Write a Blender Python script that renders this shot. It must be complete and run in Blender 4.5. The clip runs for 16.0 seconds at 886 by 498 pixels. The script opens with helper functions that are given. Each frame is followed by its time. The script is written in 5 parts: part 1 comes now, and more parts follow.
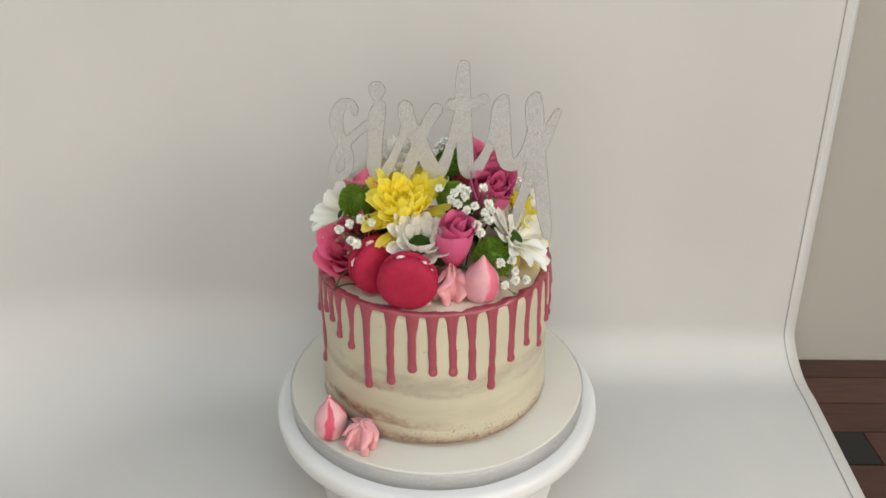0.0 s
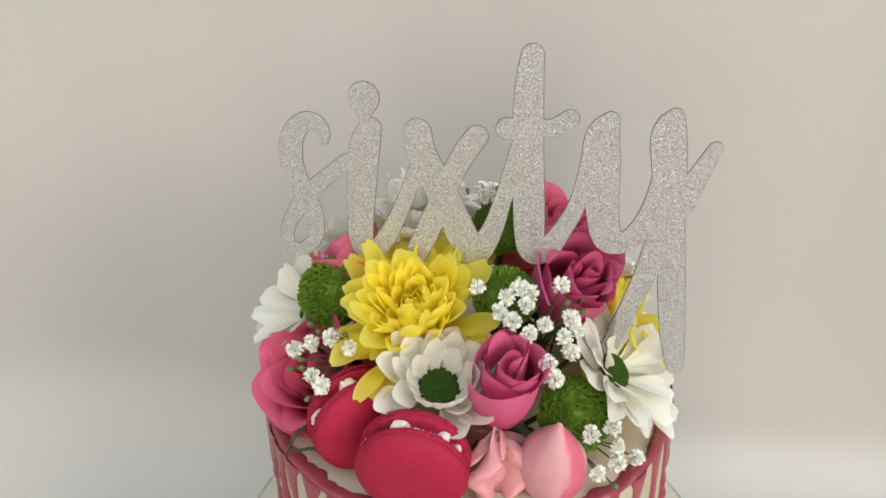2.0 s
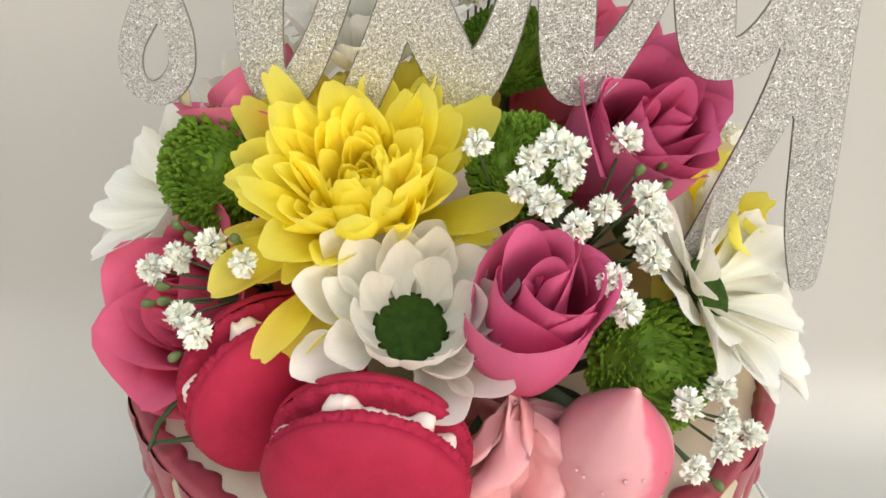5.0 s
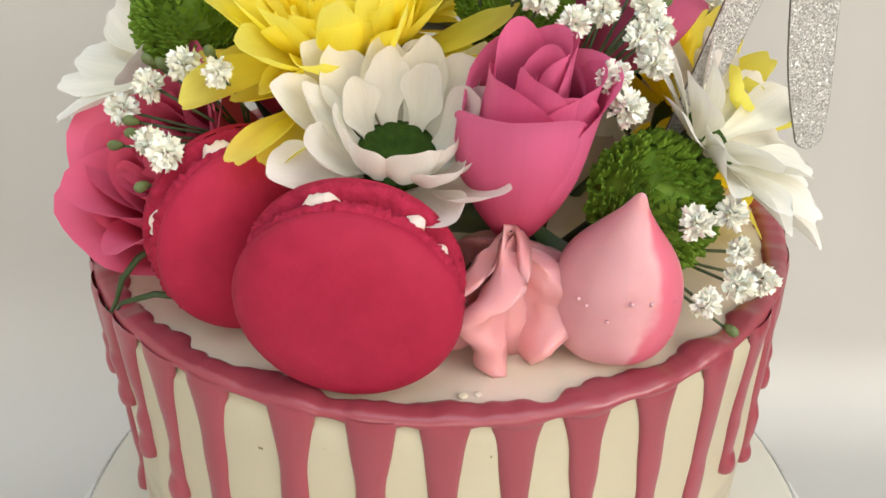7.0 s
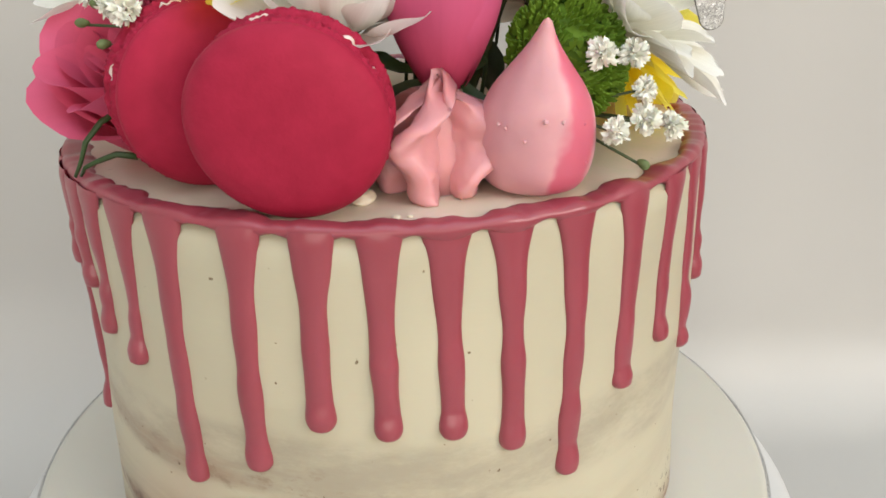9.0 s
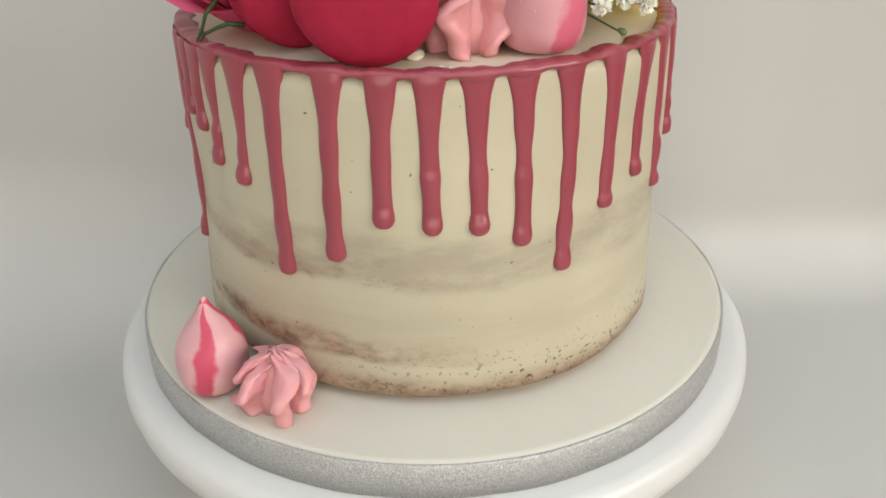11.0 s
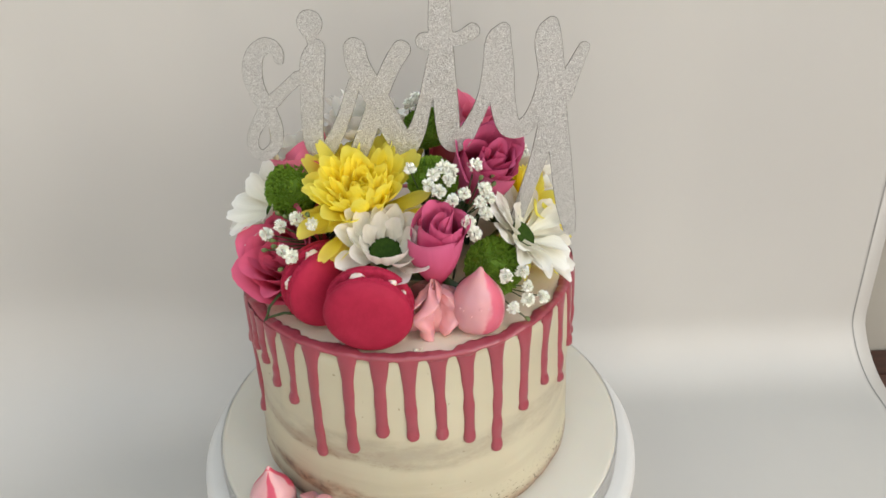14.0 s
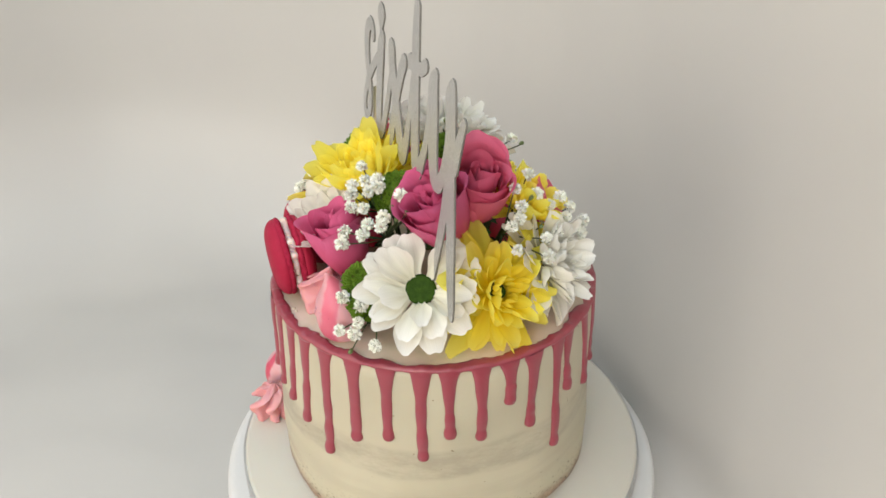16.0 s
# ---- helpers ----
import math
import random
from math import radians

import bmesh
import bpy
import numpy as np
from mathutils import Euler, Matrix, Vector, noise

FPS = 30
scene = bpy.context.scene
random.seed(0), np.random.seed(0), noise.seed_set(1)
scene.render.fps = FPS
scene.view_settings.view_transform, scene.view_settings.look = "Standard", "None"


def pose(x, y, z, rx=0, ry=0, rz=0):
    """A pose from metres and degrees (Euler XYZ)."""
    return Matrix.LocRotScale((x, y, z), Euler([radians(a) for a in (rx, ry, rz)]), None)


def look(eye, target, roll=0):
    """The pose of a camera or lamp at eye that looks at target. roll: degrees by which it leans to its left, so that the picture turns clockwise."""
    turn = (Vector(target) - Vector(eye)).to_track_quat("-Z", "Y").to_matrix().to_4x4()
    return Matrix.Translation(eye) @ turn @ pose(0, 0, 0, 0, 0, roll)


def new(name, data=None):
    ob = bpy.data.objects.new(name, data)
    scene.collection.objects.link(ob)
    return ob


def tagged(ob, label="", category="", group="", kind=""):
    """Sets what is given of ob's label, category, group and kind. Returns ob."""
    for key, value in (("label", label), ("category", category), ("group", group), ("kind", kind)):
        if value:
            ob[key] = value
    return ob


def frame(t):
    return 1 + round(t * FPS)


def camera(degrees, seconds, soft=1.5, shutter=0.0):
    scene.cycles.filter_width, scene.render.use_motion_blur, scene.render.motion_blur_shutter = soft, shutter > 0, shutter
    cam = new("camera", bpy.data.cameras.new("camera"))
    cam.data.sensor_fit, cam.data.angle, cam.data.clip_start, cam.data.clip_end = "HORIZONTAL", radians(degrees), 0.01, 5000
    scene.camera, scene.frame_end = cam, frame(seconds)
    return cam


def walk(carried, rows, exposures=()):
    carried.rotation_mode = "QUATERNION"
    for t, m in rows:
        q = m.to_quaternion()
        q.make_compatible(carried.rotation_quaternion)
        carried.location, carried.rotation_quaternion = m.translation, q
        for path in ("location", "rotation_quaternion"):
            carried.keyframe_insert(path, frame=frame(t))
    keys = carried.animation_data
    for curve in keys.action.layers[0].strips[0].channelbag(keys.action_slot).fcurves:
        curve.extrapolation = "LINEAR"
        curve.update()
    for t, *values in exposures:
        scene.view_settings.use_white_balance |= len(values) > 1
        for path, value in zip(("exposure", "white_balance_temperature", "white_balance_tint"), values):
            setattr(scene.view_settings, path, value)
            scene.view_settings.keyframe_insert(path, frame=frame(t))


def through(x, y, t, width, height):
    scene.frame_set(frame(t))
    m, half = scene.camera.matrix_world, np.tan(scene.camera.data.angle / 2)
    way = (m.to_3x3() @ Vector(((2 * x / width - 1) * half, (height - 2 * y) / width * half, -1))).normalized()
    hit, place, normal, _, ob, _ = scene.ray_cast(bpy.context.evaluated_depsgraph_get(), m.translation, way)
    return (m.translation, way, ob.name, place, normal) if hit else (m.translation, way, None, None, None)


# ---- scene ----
cam = camera(56.54, 16.0, soft=1.6)
# seconds, eye (x, y, z), turn (rx, ry, rz)
ROWS = [
    (0.0, 0.0131, -0.4755, 0.4674, 62.03, 0.09, 0.83),
    (0.5, 0.0168, -0.4213, 0.4555, 61.94, 0.27, 0.87),
    (1.0, 0.0131, -0.3541, 0.4374, 62.80, -0.14, 2.64),
    (1.5, 0.0162, -0.3084, 0.4271, 62.16, -0.55, 3.62),
    (2.0, 0.0110, -0.2464, 0.4124, 59.38, 0.45, 4.45),
    (2.5, 0.0066, -0.1959, 0.3984, 58.00, 0.64, 3.91),
    (3.0, 0.0102, -0.1678, 0.3883, 56.90, -0.12, 2.62),
    (3.5, 0.0081, -0.1614, 0.3779, 57.37, 0.11, 2.41),
    (4.0, 0.0068, -0.1518, 0.3578, 56.59, 0.44, 1.48),
    (4.5, 0.0041, -0.1483, 0.3481, 54.28, 0.13, 0.90),
    (5.0, 0.0005, -0.1543, 0.3399, 53.62, 0.01, 1.05),
    (5.2, 0.0006, -0.1560, 0.3379, 53.06, -0.08, 1.28),
    (7.3, -0.0007, -0.1741, 0.2951, 60.59, -0.24, -0.35),
    (7.5, -0.0029, -0.1774, 0.2935, 61.60, -0.11, -0.51),
    (8.0, -0.0012, -0.1863, 0.2834, 64.00, 0.47, -0.81),
    (8.5, 0.0029, -0.1971, 0.2763, 65.18, 0.80, -1.21),
    (9.0, 0.0092, -0.2019, 0.2646, 65.76, 0.78, -1.39),
    (9.5, 0.0070, -0.2075, 0.2540, 65.68, 0.60, -1.42),
    (10.0, 0.0039, -0.2166, 0.2412, 64.86, 0.65, -1.17),
    (10.2, 0.0034, -0.2195, 0.2361, 64.35, 0.62, -0.91),
    (12.3, -0.0015, -0.3484, 0.3806, 56.14, 0.42, -3.37),
    (12.5, 0.0017, -0.3516, 0.3956, 56.78, 0.37, -4.15),
    (13.0, 0.0053, -0.3479, 0.4330, 57.59, -0.04, -4.49),
    (13.5, 0.0053, -0.3388, 0.4355, 57.76, 0.49, -3.15),
    (14.0, 0.0134, -0.3261, 0.4140, 58.58, 1.53, -1.44),
    (14.5, 0.1422, -0.2921, 0.4169, 59.58, 0.77, 23.12),
    (15.0, 0.2276, -0.2409, 0.4152, 59.76, 0.15, 40.73),
    (15.5, 0.2905, -0.1517, 0.4178, 58.88, 0.11, 60.60),
    (16.0, 0.3012, -0.1317, 0.4206, 58.88, 0.13, 65.55),
]
walk(cam, [(t, pose(x, y, z, rx, ry, rz)) for t, x, y, z, rx, ry, rz in ROWS], exposures=[(0.0, 0.12, 6620, 10), (1.0, 0.20, 6680, 10), (1.5, 0.24, 6700, 10), (2.5, 0.20, 6760, 10), (3.5, 0.20, 6840, 10), (5.0, 0.42, 6880, 10), (7.5, 0.38, 6800, 10), (9.0, 0.29, 6680, 10), (9.5, 0.29, 6680, 10), (10.0, 0.17, 6760, 10), (12.5, 0.19, 6680, 10), (14.0, 0.22, 6660, 10), (16.0, 0.27, 6720, 10)])

# ---- world and light ----
world = bpy.data.worlds.new("daylight")
scene.world = world
world.use_nodes = True
wn = world.node_tree
sky = wn.nodes.new("ShaderNodeTexSky")
sky.sky_type, sky.sun_disc = "NISHITA", False
sky.sun_elevation, sky.sun_rotation = radians(40), radians(120)
wn.links.new(sky.outputs[0], wn.nodes["Background"].inputs[0])
wn.nodes["Background"].inputs[1].default_value = 0.1


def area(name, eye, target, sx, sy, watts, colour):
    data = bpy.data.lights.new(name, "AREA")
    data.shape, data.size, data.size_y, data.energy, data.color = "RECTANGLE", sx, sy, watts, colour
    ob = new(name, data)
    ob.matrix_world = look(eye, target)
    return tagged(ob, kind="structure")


# daylight in the room's two unseen window openings, and an added overhead fill
area("window_light", (1.74, -1.3, 1.0), (0.0, -0.4, 0.30), 1.3, 0.85, 26, (1.0, 0.93, 0.85))
area("window_light_behind", (0.0, -2.54, 0.75), (0.0, 0.0, 0.25), 2.6, 1.2, 25, (1.0, 0.865, 0.715))
area("overhead_fill", (-0.1, -0.56, 1.50), (-0.1, -0.56, 0.0), 2.2, 1.2, 15, (0.66, 0.84, 1.0))

# ---- materials ----


def material(name, colour, rough=0.5, metal=0.0, second=None, scale=40.0, mix=0.5, bump=0.0, bump_scale=300.0, sss=0.0, sss_radius=(0.004, 0.002, 0.001), vary=0.0, sheen=0.0, coat=0.0, detail=6.0, spec=0.5, stretch=None):
    """A two-scale procedural material: a blotched base colour, a fine relief and, per object, a small change of value."""
    m = bpy.data.materials.new(name)
    m.use_nodes = True
    nt = m.node_tree
    bsdf = nt.nodes["Principled BSDF"]
    bsdf.inputs["Roughness"].default_value = rough
    bsdf.inputs["Metallic"].default_value = metal
    bsdf.inputs["Specular IOR Level"].default_value = spec
    bsdf.inputs["Coat Weight"].default_value = coat
    bsdf.inputs["Sheen Weight"].default_value = sheen
    if sss:
        bsdf.inputs["Subsurface Weight"].default_value = sss
        bsdf.inputs["Subsurface Radius"].default_value = sss_radius
        bsdf.inputs["Subsurface Scale"].default_value = 1.0
    coord = nt.nodes.new("ShaderNodeTexCoord")
    src = coord.outputs["Object"]
    if stretch:
        mp = nt.nodes.new("ShaderNodeMapping")
        mp.inputs["Scale"].default_value = stretch
        nt.links.new(src, mp.inputs["Vector"])
        src = mp.outputs["Vector"]
    second = second or tuple(c * 0.8 for c in colour)
    n1 = nt.nodes.new("ShaderNodeTexNoise")
    n1.inputs["Scale"].default_value, n1.inputs["Detail"].default_value = scale, detail
    nt.links.new(src, n1.inputs["Vector"])
    ramp = nt.nodes.new("ShaderNodeValToRGB")
    ramp.color_ramp.elements[0].position, ramp.color_ramp.elements[1].position = 0.5 - mix * 0.35, 0.5 + mix * 0.35
    ramp.color_ramp.elements[0].color, ramp.color_ramp.elements[1].color = (*second, 1), (*colour, 1)
    nt.links.new(n1.outputs["Fac"], ramp.inputs["Fac"])
    out = ramp.outputs["Color"]
    if vary:
        info = nt.nodes.new("ShaderNodeObjectInfo")
        rng = nt.nodes.new("ShaderNodeMapRange")
        rng.inputs["To Min"].default_value, rng.inputs["To Max"].default_value = 1 - vary, 1 + vary
        nt.links.new(info.outputs["Random"], rng.inputs["Value"])
        hsv = nt.nodes.new("ShaderNodeHueSaturation")
        nt.links.new(rng.outputs["Result"], hsv.inputs["Value"])
        nt.links.new(out, hsv.inputs["Color"])
        out = hsv.outputs["Color"]
    nt.links.new(out, bsdf.inputs["Base Color"])
    if bump:
        n2 = nt.nodes.new("ShaderNodeTexNoise")
        n2.inputs["Scale"].default_value, n2.inputs["Detail"].default_value = bump_scale, 4
        nt.links.new(src, n2.inputs["Vector"])
        b = nt.nodes.new("ShaderNodeBump")
        b.inputs["Strength"].default_value, b.inputs["Distance"].default_value = bump, 0.0006
        nt.links.new(n2.outputs["Fac"], b.inputs["Height"])
        nt.links.new(b.outputs["Normal"], bsdf.inputs["Normal"])
    return m


def petal_material(name, base, tip, rough=0.5, vary=0.06, through=0.25, vein=0.25, start=0.1, end=0.9):
    """A petal: from base to tip along its length (x of the petal's own space, in UV's u), fine lengthwise veins, some light through it."""
    m = bpy.data.materials.new(name)
    m.use_nodes = True
    nt = m.node_tree
    bsdf = nt.nodes["Principled BSDF"]
    bsdf.inputs["Roughness"].default_value = rough
    bsdf.inputs["Specular IOR Level"].default_value = 0.22
    uv = nt.nodes.new("ShaderNodeUVMap")
    uv.uv_map = "UVMap"
    sep = nt.nodes.new("ShaderNodeSeparateXYZ")
    nt.links.new(uv.outputs[0], sep.inputs[0])
    ramp = nt.nodes.new("ShaderNodeValToRGB")
    ramp.color_ramp.elements[0].position, ramp.color_ramp.elements[1].position = start, end
    ramp.color_ramp.elements[0].color, ramp.color_ramp.elements[1].color = (*base, 1), (*tip, 1)
    nt.links.new(sep.outputs["X"], ramp.inputs["Fac"])
    mp = nt.nodes.new("ShaderNodeMapping")
    mp.inputs["Scale"].default_value = (1.2, 22.0, 1.0)
    nt.links.new(uv.outputs[0], mp.inputs["Vector"])
    n1 = nt.nodes.new("ShaderNodeTexNoise")
    n1.inputs["Scale"].default_value, n1.inputs["Detail"].default_value = 1.0, 3
    nt.links.new(mp.outputs[0], n1.inputs["Vector"])
    info = nt.nodes.new("ShaderNodeObjectInfo")
    rng = nt.nodes.new("ShaderNodeMapRange")
    rng.inputs["To Min"].default_value, rng.inputs["To Max"].default_value = 1 - vary, 1 + vary
    nt.links.new(info.outputs["Random"], rng.inputs["Value"])
    veins = nt.nodes.new("ShaderNodeMapRange")
    veins.inputs["From Min"].default_value, veins.inputs["From Max"].default_value = 0.3, 0.7
    veins.inputs["To Min"].default_value, veins.inputs["To Max"].default_value = 1 - vein * 0.35, 1 + vein * 0.1
    nt.links.new(n1.outputs["Fac"], veins.inputs["Value"])
    mul = nt.nodes.new("ShaderNodeMath")
    mul.operation = "MULTIPLY"
    nt.links.new(rng.outputs[0], mul.inputs[0])
    nt.links.new(veins.outputs[0], mul.inputs[1])
    hsv = nt.nodes.new("ShaderNodeHueSaturation")
    nt.links.new(ramp.outputs["Color"], hsv.inputs["Color"])
    nt.links.new(mul.outputs[0], hsv.inputs["Value"])
    nt.links.new(hsv.outputs["Color"], bsdf.inputs["Base Color"])
    b = nt.nodes.new("ShaderNodeBump")
    b.inputs["Strength"].default_value, b.inputs["Distance"].default_value = vein * 0.6, 0.0002
    nt.links.new(n1.outputs["Fac"], b.inputs["Height"])
    nt.links.new(b.outputs["Normal"], bsdf.inputs["Normal"])
    if through:
        tr = nt.nodes.new("ShaderNodeBsdfTranslucent")
        nt.links.new(hsv.outputs["Color"], tr.inputs["Color"])
        mixer = nt.nodes.new("ShaderNodeMixShader")
        mixer.inputs["Fac"].default_value = through
        nt.links.new(bsdf.outputs[0], mixer.inputs[1])
        nt.links.new(tr.outputs[0], mixer.inputs[2])
        nt.links.new(mixer.outputs[0], nt.nodes["Material Output"].inputs["Surface"])
    return m


def glitter_material(name):
    """Silver glitter card: small flakes, each tilted its own way."""
    m = bpy.data.materials.new(name)
    m.use_nodes = True
    nt = m.node_tree
    bsdf = nt.nodes["Principled BSDF"]
    bsdf.inputs["Metallic"].default_value = 0.45
    coord = nt.nodes.new("ShaderNodeTexCoord")
    vor = nt.nodes.new("ShaderNodeTexVoronoi")
    vor.inputs["Scale"].default_value = 5200
    nt.links.new(coord.outputs["Object"], vor.inputs["Vector"])
    sub = nt.nodes.new("ShaderNodeVectorMath")
    sub.operation = "SUBTRACT"
    sub.inputs[1].default_value = (0.5, 0.5, 0.5)
    nt.links.new(vor.outputs["Color"], sub.inputs[0])
    scl = nt.nodes.new("ShaderNodeVectorMath")
    scl.operation = "SCALE"
    scl.inputs["Scale"].default_value = 0.55
    nt.links.new(sub.outputs[0], scl.inputs[0])
    large = nt.nodes.new("ShaderNodeTexVoronoi")
    large.inputs["Scale"].default_value = 3600
    nt.links.new(coord.outputs["Object"], large.inputs["Vector"])
    tilt = nt.nodes.new("ShaderNodeVectorMath")
    tilt.operation = "MULTIPLY_ADD"
    tilt.inputs[1].default_value, tilt.inputs[2].default_value = (0.44, 0.44, 0.44), (-0.22, -0.22, -0.22)
    nt.links.new(large.outputs["Color"], tilt.inputs[0])
    both = nt.nodes.new("ShaderNodeVectorMath")
    nt.links.new(scl.outputs[0], both.inputs[0])
    nt.links.new(tilt.outputs[0], both.inputs[1])
    geo = nt.nodes.new("ShaderNodeNewGeometry")
    add = nt.nodes.new("ShaderNodeVectorMath")
    nt.links.new(geo.outputs["Normal"], add.inputs[0])
    nt.links.new(both.outputs[0], add.inputs[1])
    nrm = nt.nodes.new("ShaderNodeVectorMath")
    nrm.operation = "NORMALIZE"
    nt.links.new(add.outputs[0], nrm.inputs[0])
    nt.links.new(nrm.outputs[0], bsdf.inputs["Normal"])
    ramp = nt.nodes.new("ShaderNodeValToRGB")
    ramp.color_ramp.elements[0].color, ramp.color_ramp.elements[1].color = (0.20, 0.20, 0.195, 1), (0.66, 0.66, 0.65, 1)
    nt.links.new(vor.outputs["Color"], ramp.inputs["Fac"])
    nt.links.new(ramp.outputs["Color"], bsdf.inputs["Base Color"])
    bsdf.inputs["Roughness"].default_value = 0.38
    return m


PAPER = material("backdrop_vinyl", (0.476, 0.468, 0.446), 0.5, second=(0.455, 0.448, 0.431), scale=6, bump=0.05, bump_scale=60)
paper_nodes = PAPER.node_tree
wave = paper_nodes.nodes.new("ShaderNodeTexNoise")
wave.inputs["Scale"].default_value, wave.inputs["Detail"].default_value = 5.0, 2.0
paper_map = paper_nodes.nodes.new("ShaderNodeMapping")
paper_map.inputs["Scale"].default_value = (1.6, 1.0, 0.45)
paper_nodes.links.new(paper_nodes.nodes["Texture Coordinate"].outputs["Object"], paper_map.inputs["Vector"])
paper_nodes.links.new(paper_map.outputs[0], wave.inputs["Vector"])
paper_bump = paper_nodes.nodes.new("ShaderNodeBump")
paper_bump.inputs["Strength"].default_value, paper_bump.inputs["Distance"].default_value = 0.35, 0.03
paper_nodes.links.new(wave.outputs["Fac"], paper_bump.inputs["Height"])
paper_nodes.links.new(paper_nodes.nodes["Bump"].outputs[0], paper_bump.inputs["Normal"])
paper_nodes.links.new(paper_bump.outputs[0], paper_nodes.nodes["Principled BSDF"].inputs["Normal"])
LINE = material("printed_line", (0.26, 0.26, 0.25), 0.6)
WOOD = material("dark_wood", (0.075, 0.032, 0.022), 0.38, second=(0.035, 0.016, 0.012), scale=30, mix=0.8, bump=0.15, bump_scale=160, vary=0.3, stretch=(1, 9, 9), spec=0.35)
BLACKWOOD = material("black_wood", (0.016, 0.014, 0.013), 0.4, second=(0.010, 0.009, 0.008), scale=30, stretch=(1, 9, 9), bump=0.1, spec=0.3)
WALL = material("wall_paint", (0.336, 0.323, 0.286), 0.7, second=(0.311, 0.298, 0.265), scale=3, bump=0.1, bump_scale=120)
WHITEWALL = material("ceiling_paint", (0.80, 0.79, 0.77), 0.8, second=(0.77, 0.76, 0.74), scale=3)
CARPET = material("room_floor", (0.30, 0.27, 0.23), 0.9, second=(0.24, 0.21, 0.18), scale=20, bump=0.3)
PLASTIC = material("white_plastic", (0.616, 0.616, 0.607), 0.34, second=(0.590, 0.590, 0.581), scale=25, bump=0.04, bump_scale=200)
FONDANT = material("board_fondant", (0.565, 0.547, 0.485), 0.5, second=(0.54, 0.518, 0.455), scale=18, bump=0.08, bump_scale=150, sss=0.1)
RIBBON = glitter_material("silver_ribbon")
GLITTER = glitter_material("silver_glitter")
EDGE = material("card_edge", (0.16, 0.155, 0.14), 0.6)
STAKE = material("pale_stake", (0.62, 0.56, 0.36), 0.6, scale=90, stretch=(4, 4, 0.5), bump=0.1)
DRIP = material("pink_ganache", (0.300, 0.051, 0.075), 0.36, second=(0.255, 0.040, 0.058), scale=60, mix=0.9, bump=0.22, bump_scale=170, sss=0.12, coat=0.22)
MACARON = material("macaron_shell", (0.385, 0.016, 0.052), 0.68, second=(0.30, 0.010, 0.037), scale=260, mix=0.9, bump=0.22, bump_scale=800, vary=0.04, spec=0.22)
FOOT = material("macaron_foot", (0.42, 0.022, 0.065), 0.85, second=(0.24, 0.008, 0.028), scale=420, mix=0.8, bump=0.9, bump_scale=800, spec=0.2)
CREAM = material("buttercream", (0.817, 0.722, 0.665), 0.5, second=(0.741, 0.570, 0.522), scale=120, bump=0.2, bump_scale=400, sss=0.2)
ROSETTE = material("pink_buttercream", (0.69, 0.335, 0.355), 0.45, second=(0.64, 0.29, 0.31), scale=70, bump=0.15, bump_scale=300, sss=0.3)
GREENSTEM = material("stem_green", (0.055, 0.085, 0.03), 0.55, second=(0.03, 0.05, 0.018), scale=200)
LEAF = material("leaf_green", (0.035, 0.075, 0.018), 0.5, second=(0.02, 0.045, 0.012), scale=120, bump=0.2, bump_scale=400)
POMPON = material("pompon_green", (0.15, 0.265, 0.024), 0.65, second=(0.085, 0.17, 0.012), scale=160, mix=0.8, spec=0.3)
DISC = material("daisy_disc", (0.040, 0.085, 0.010), 0.85, second=(0.014, 0.036, 0.004), scale=600, mix=0.9, bump=0.6, bump_scale=1500, spec=0.15)
BREATH = material("breath_white", (0.88, 0.88, 0.81), 0.6, second=(0.80, 0.81, 0.71), scale=500, vary=0.05, sss=0.1)
BUD = material("bud_green", (0.15, 0.20, 0.07), 0.6, second=(0.07, 0.10, 0.03), scale=600, mix=0.9)
YELLOW = petal_material("yellow_petal", (1.0, 0.87, 0.075), (1.0, 0.93, 0.20), rough=0.6, vein=0.12, through=0.68)
WHITE = petal_material("white_petal", (0.81, 0.795, 0.67), (0.85, 0.84, 0.80), rough=0.6, vein=0.2, through=0.3, vary=0.03)
WHITEP = petal_material("blush_petal", (0.84, 0.825, 0.74), (0.86, 0.84, 0.815), rough=0.6, vein=0.15, through=0.38, vary=0.02)
ROSEM = petal_material("mauve_rose_petal", (0.60, 0.07, 0.155), (0.70, 0.15, 0.315), rough=0.5, vein=0.1, through=0.22)
ROSEP = petal_material("pink_rose_petal", (0.67, 0.075, 0.16), (0.80, 0.20, 0.33), rough=0.55, vein=0.1, through=0.25)
ROSED = petal_material("deep_rose_petal", (0.65, 0.05, 0.10), (0.72, 0.125, 0.235), rough=0.55, vein=0.1, through=0.22)


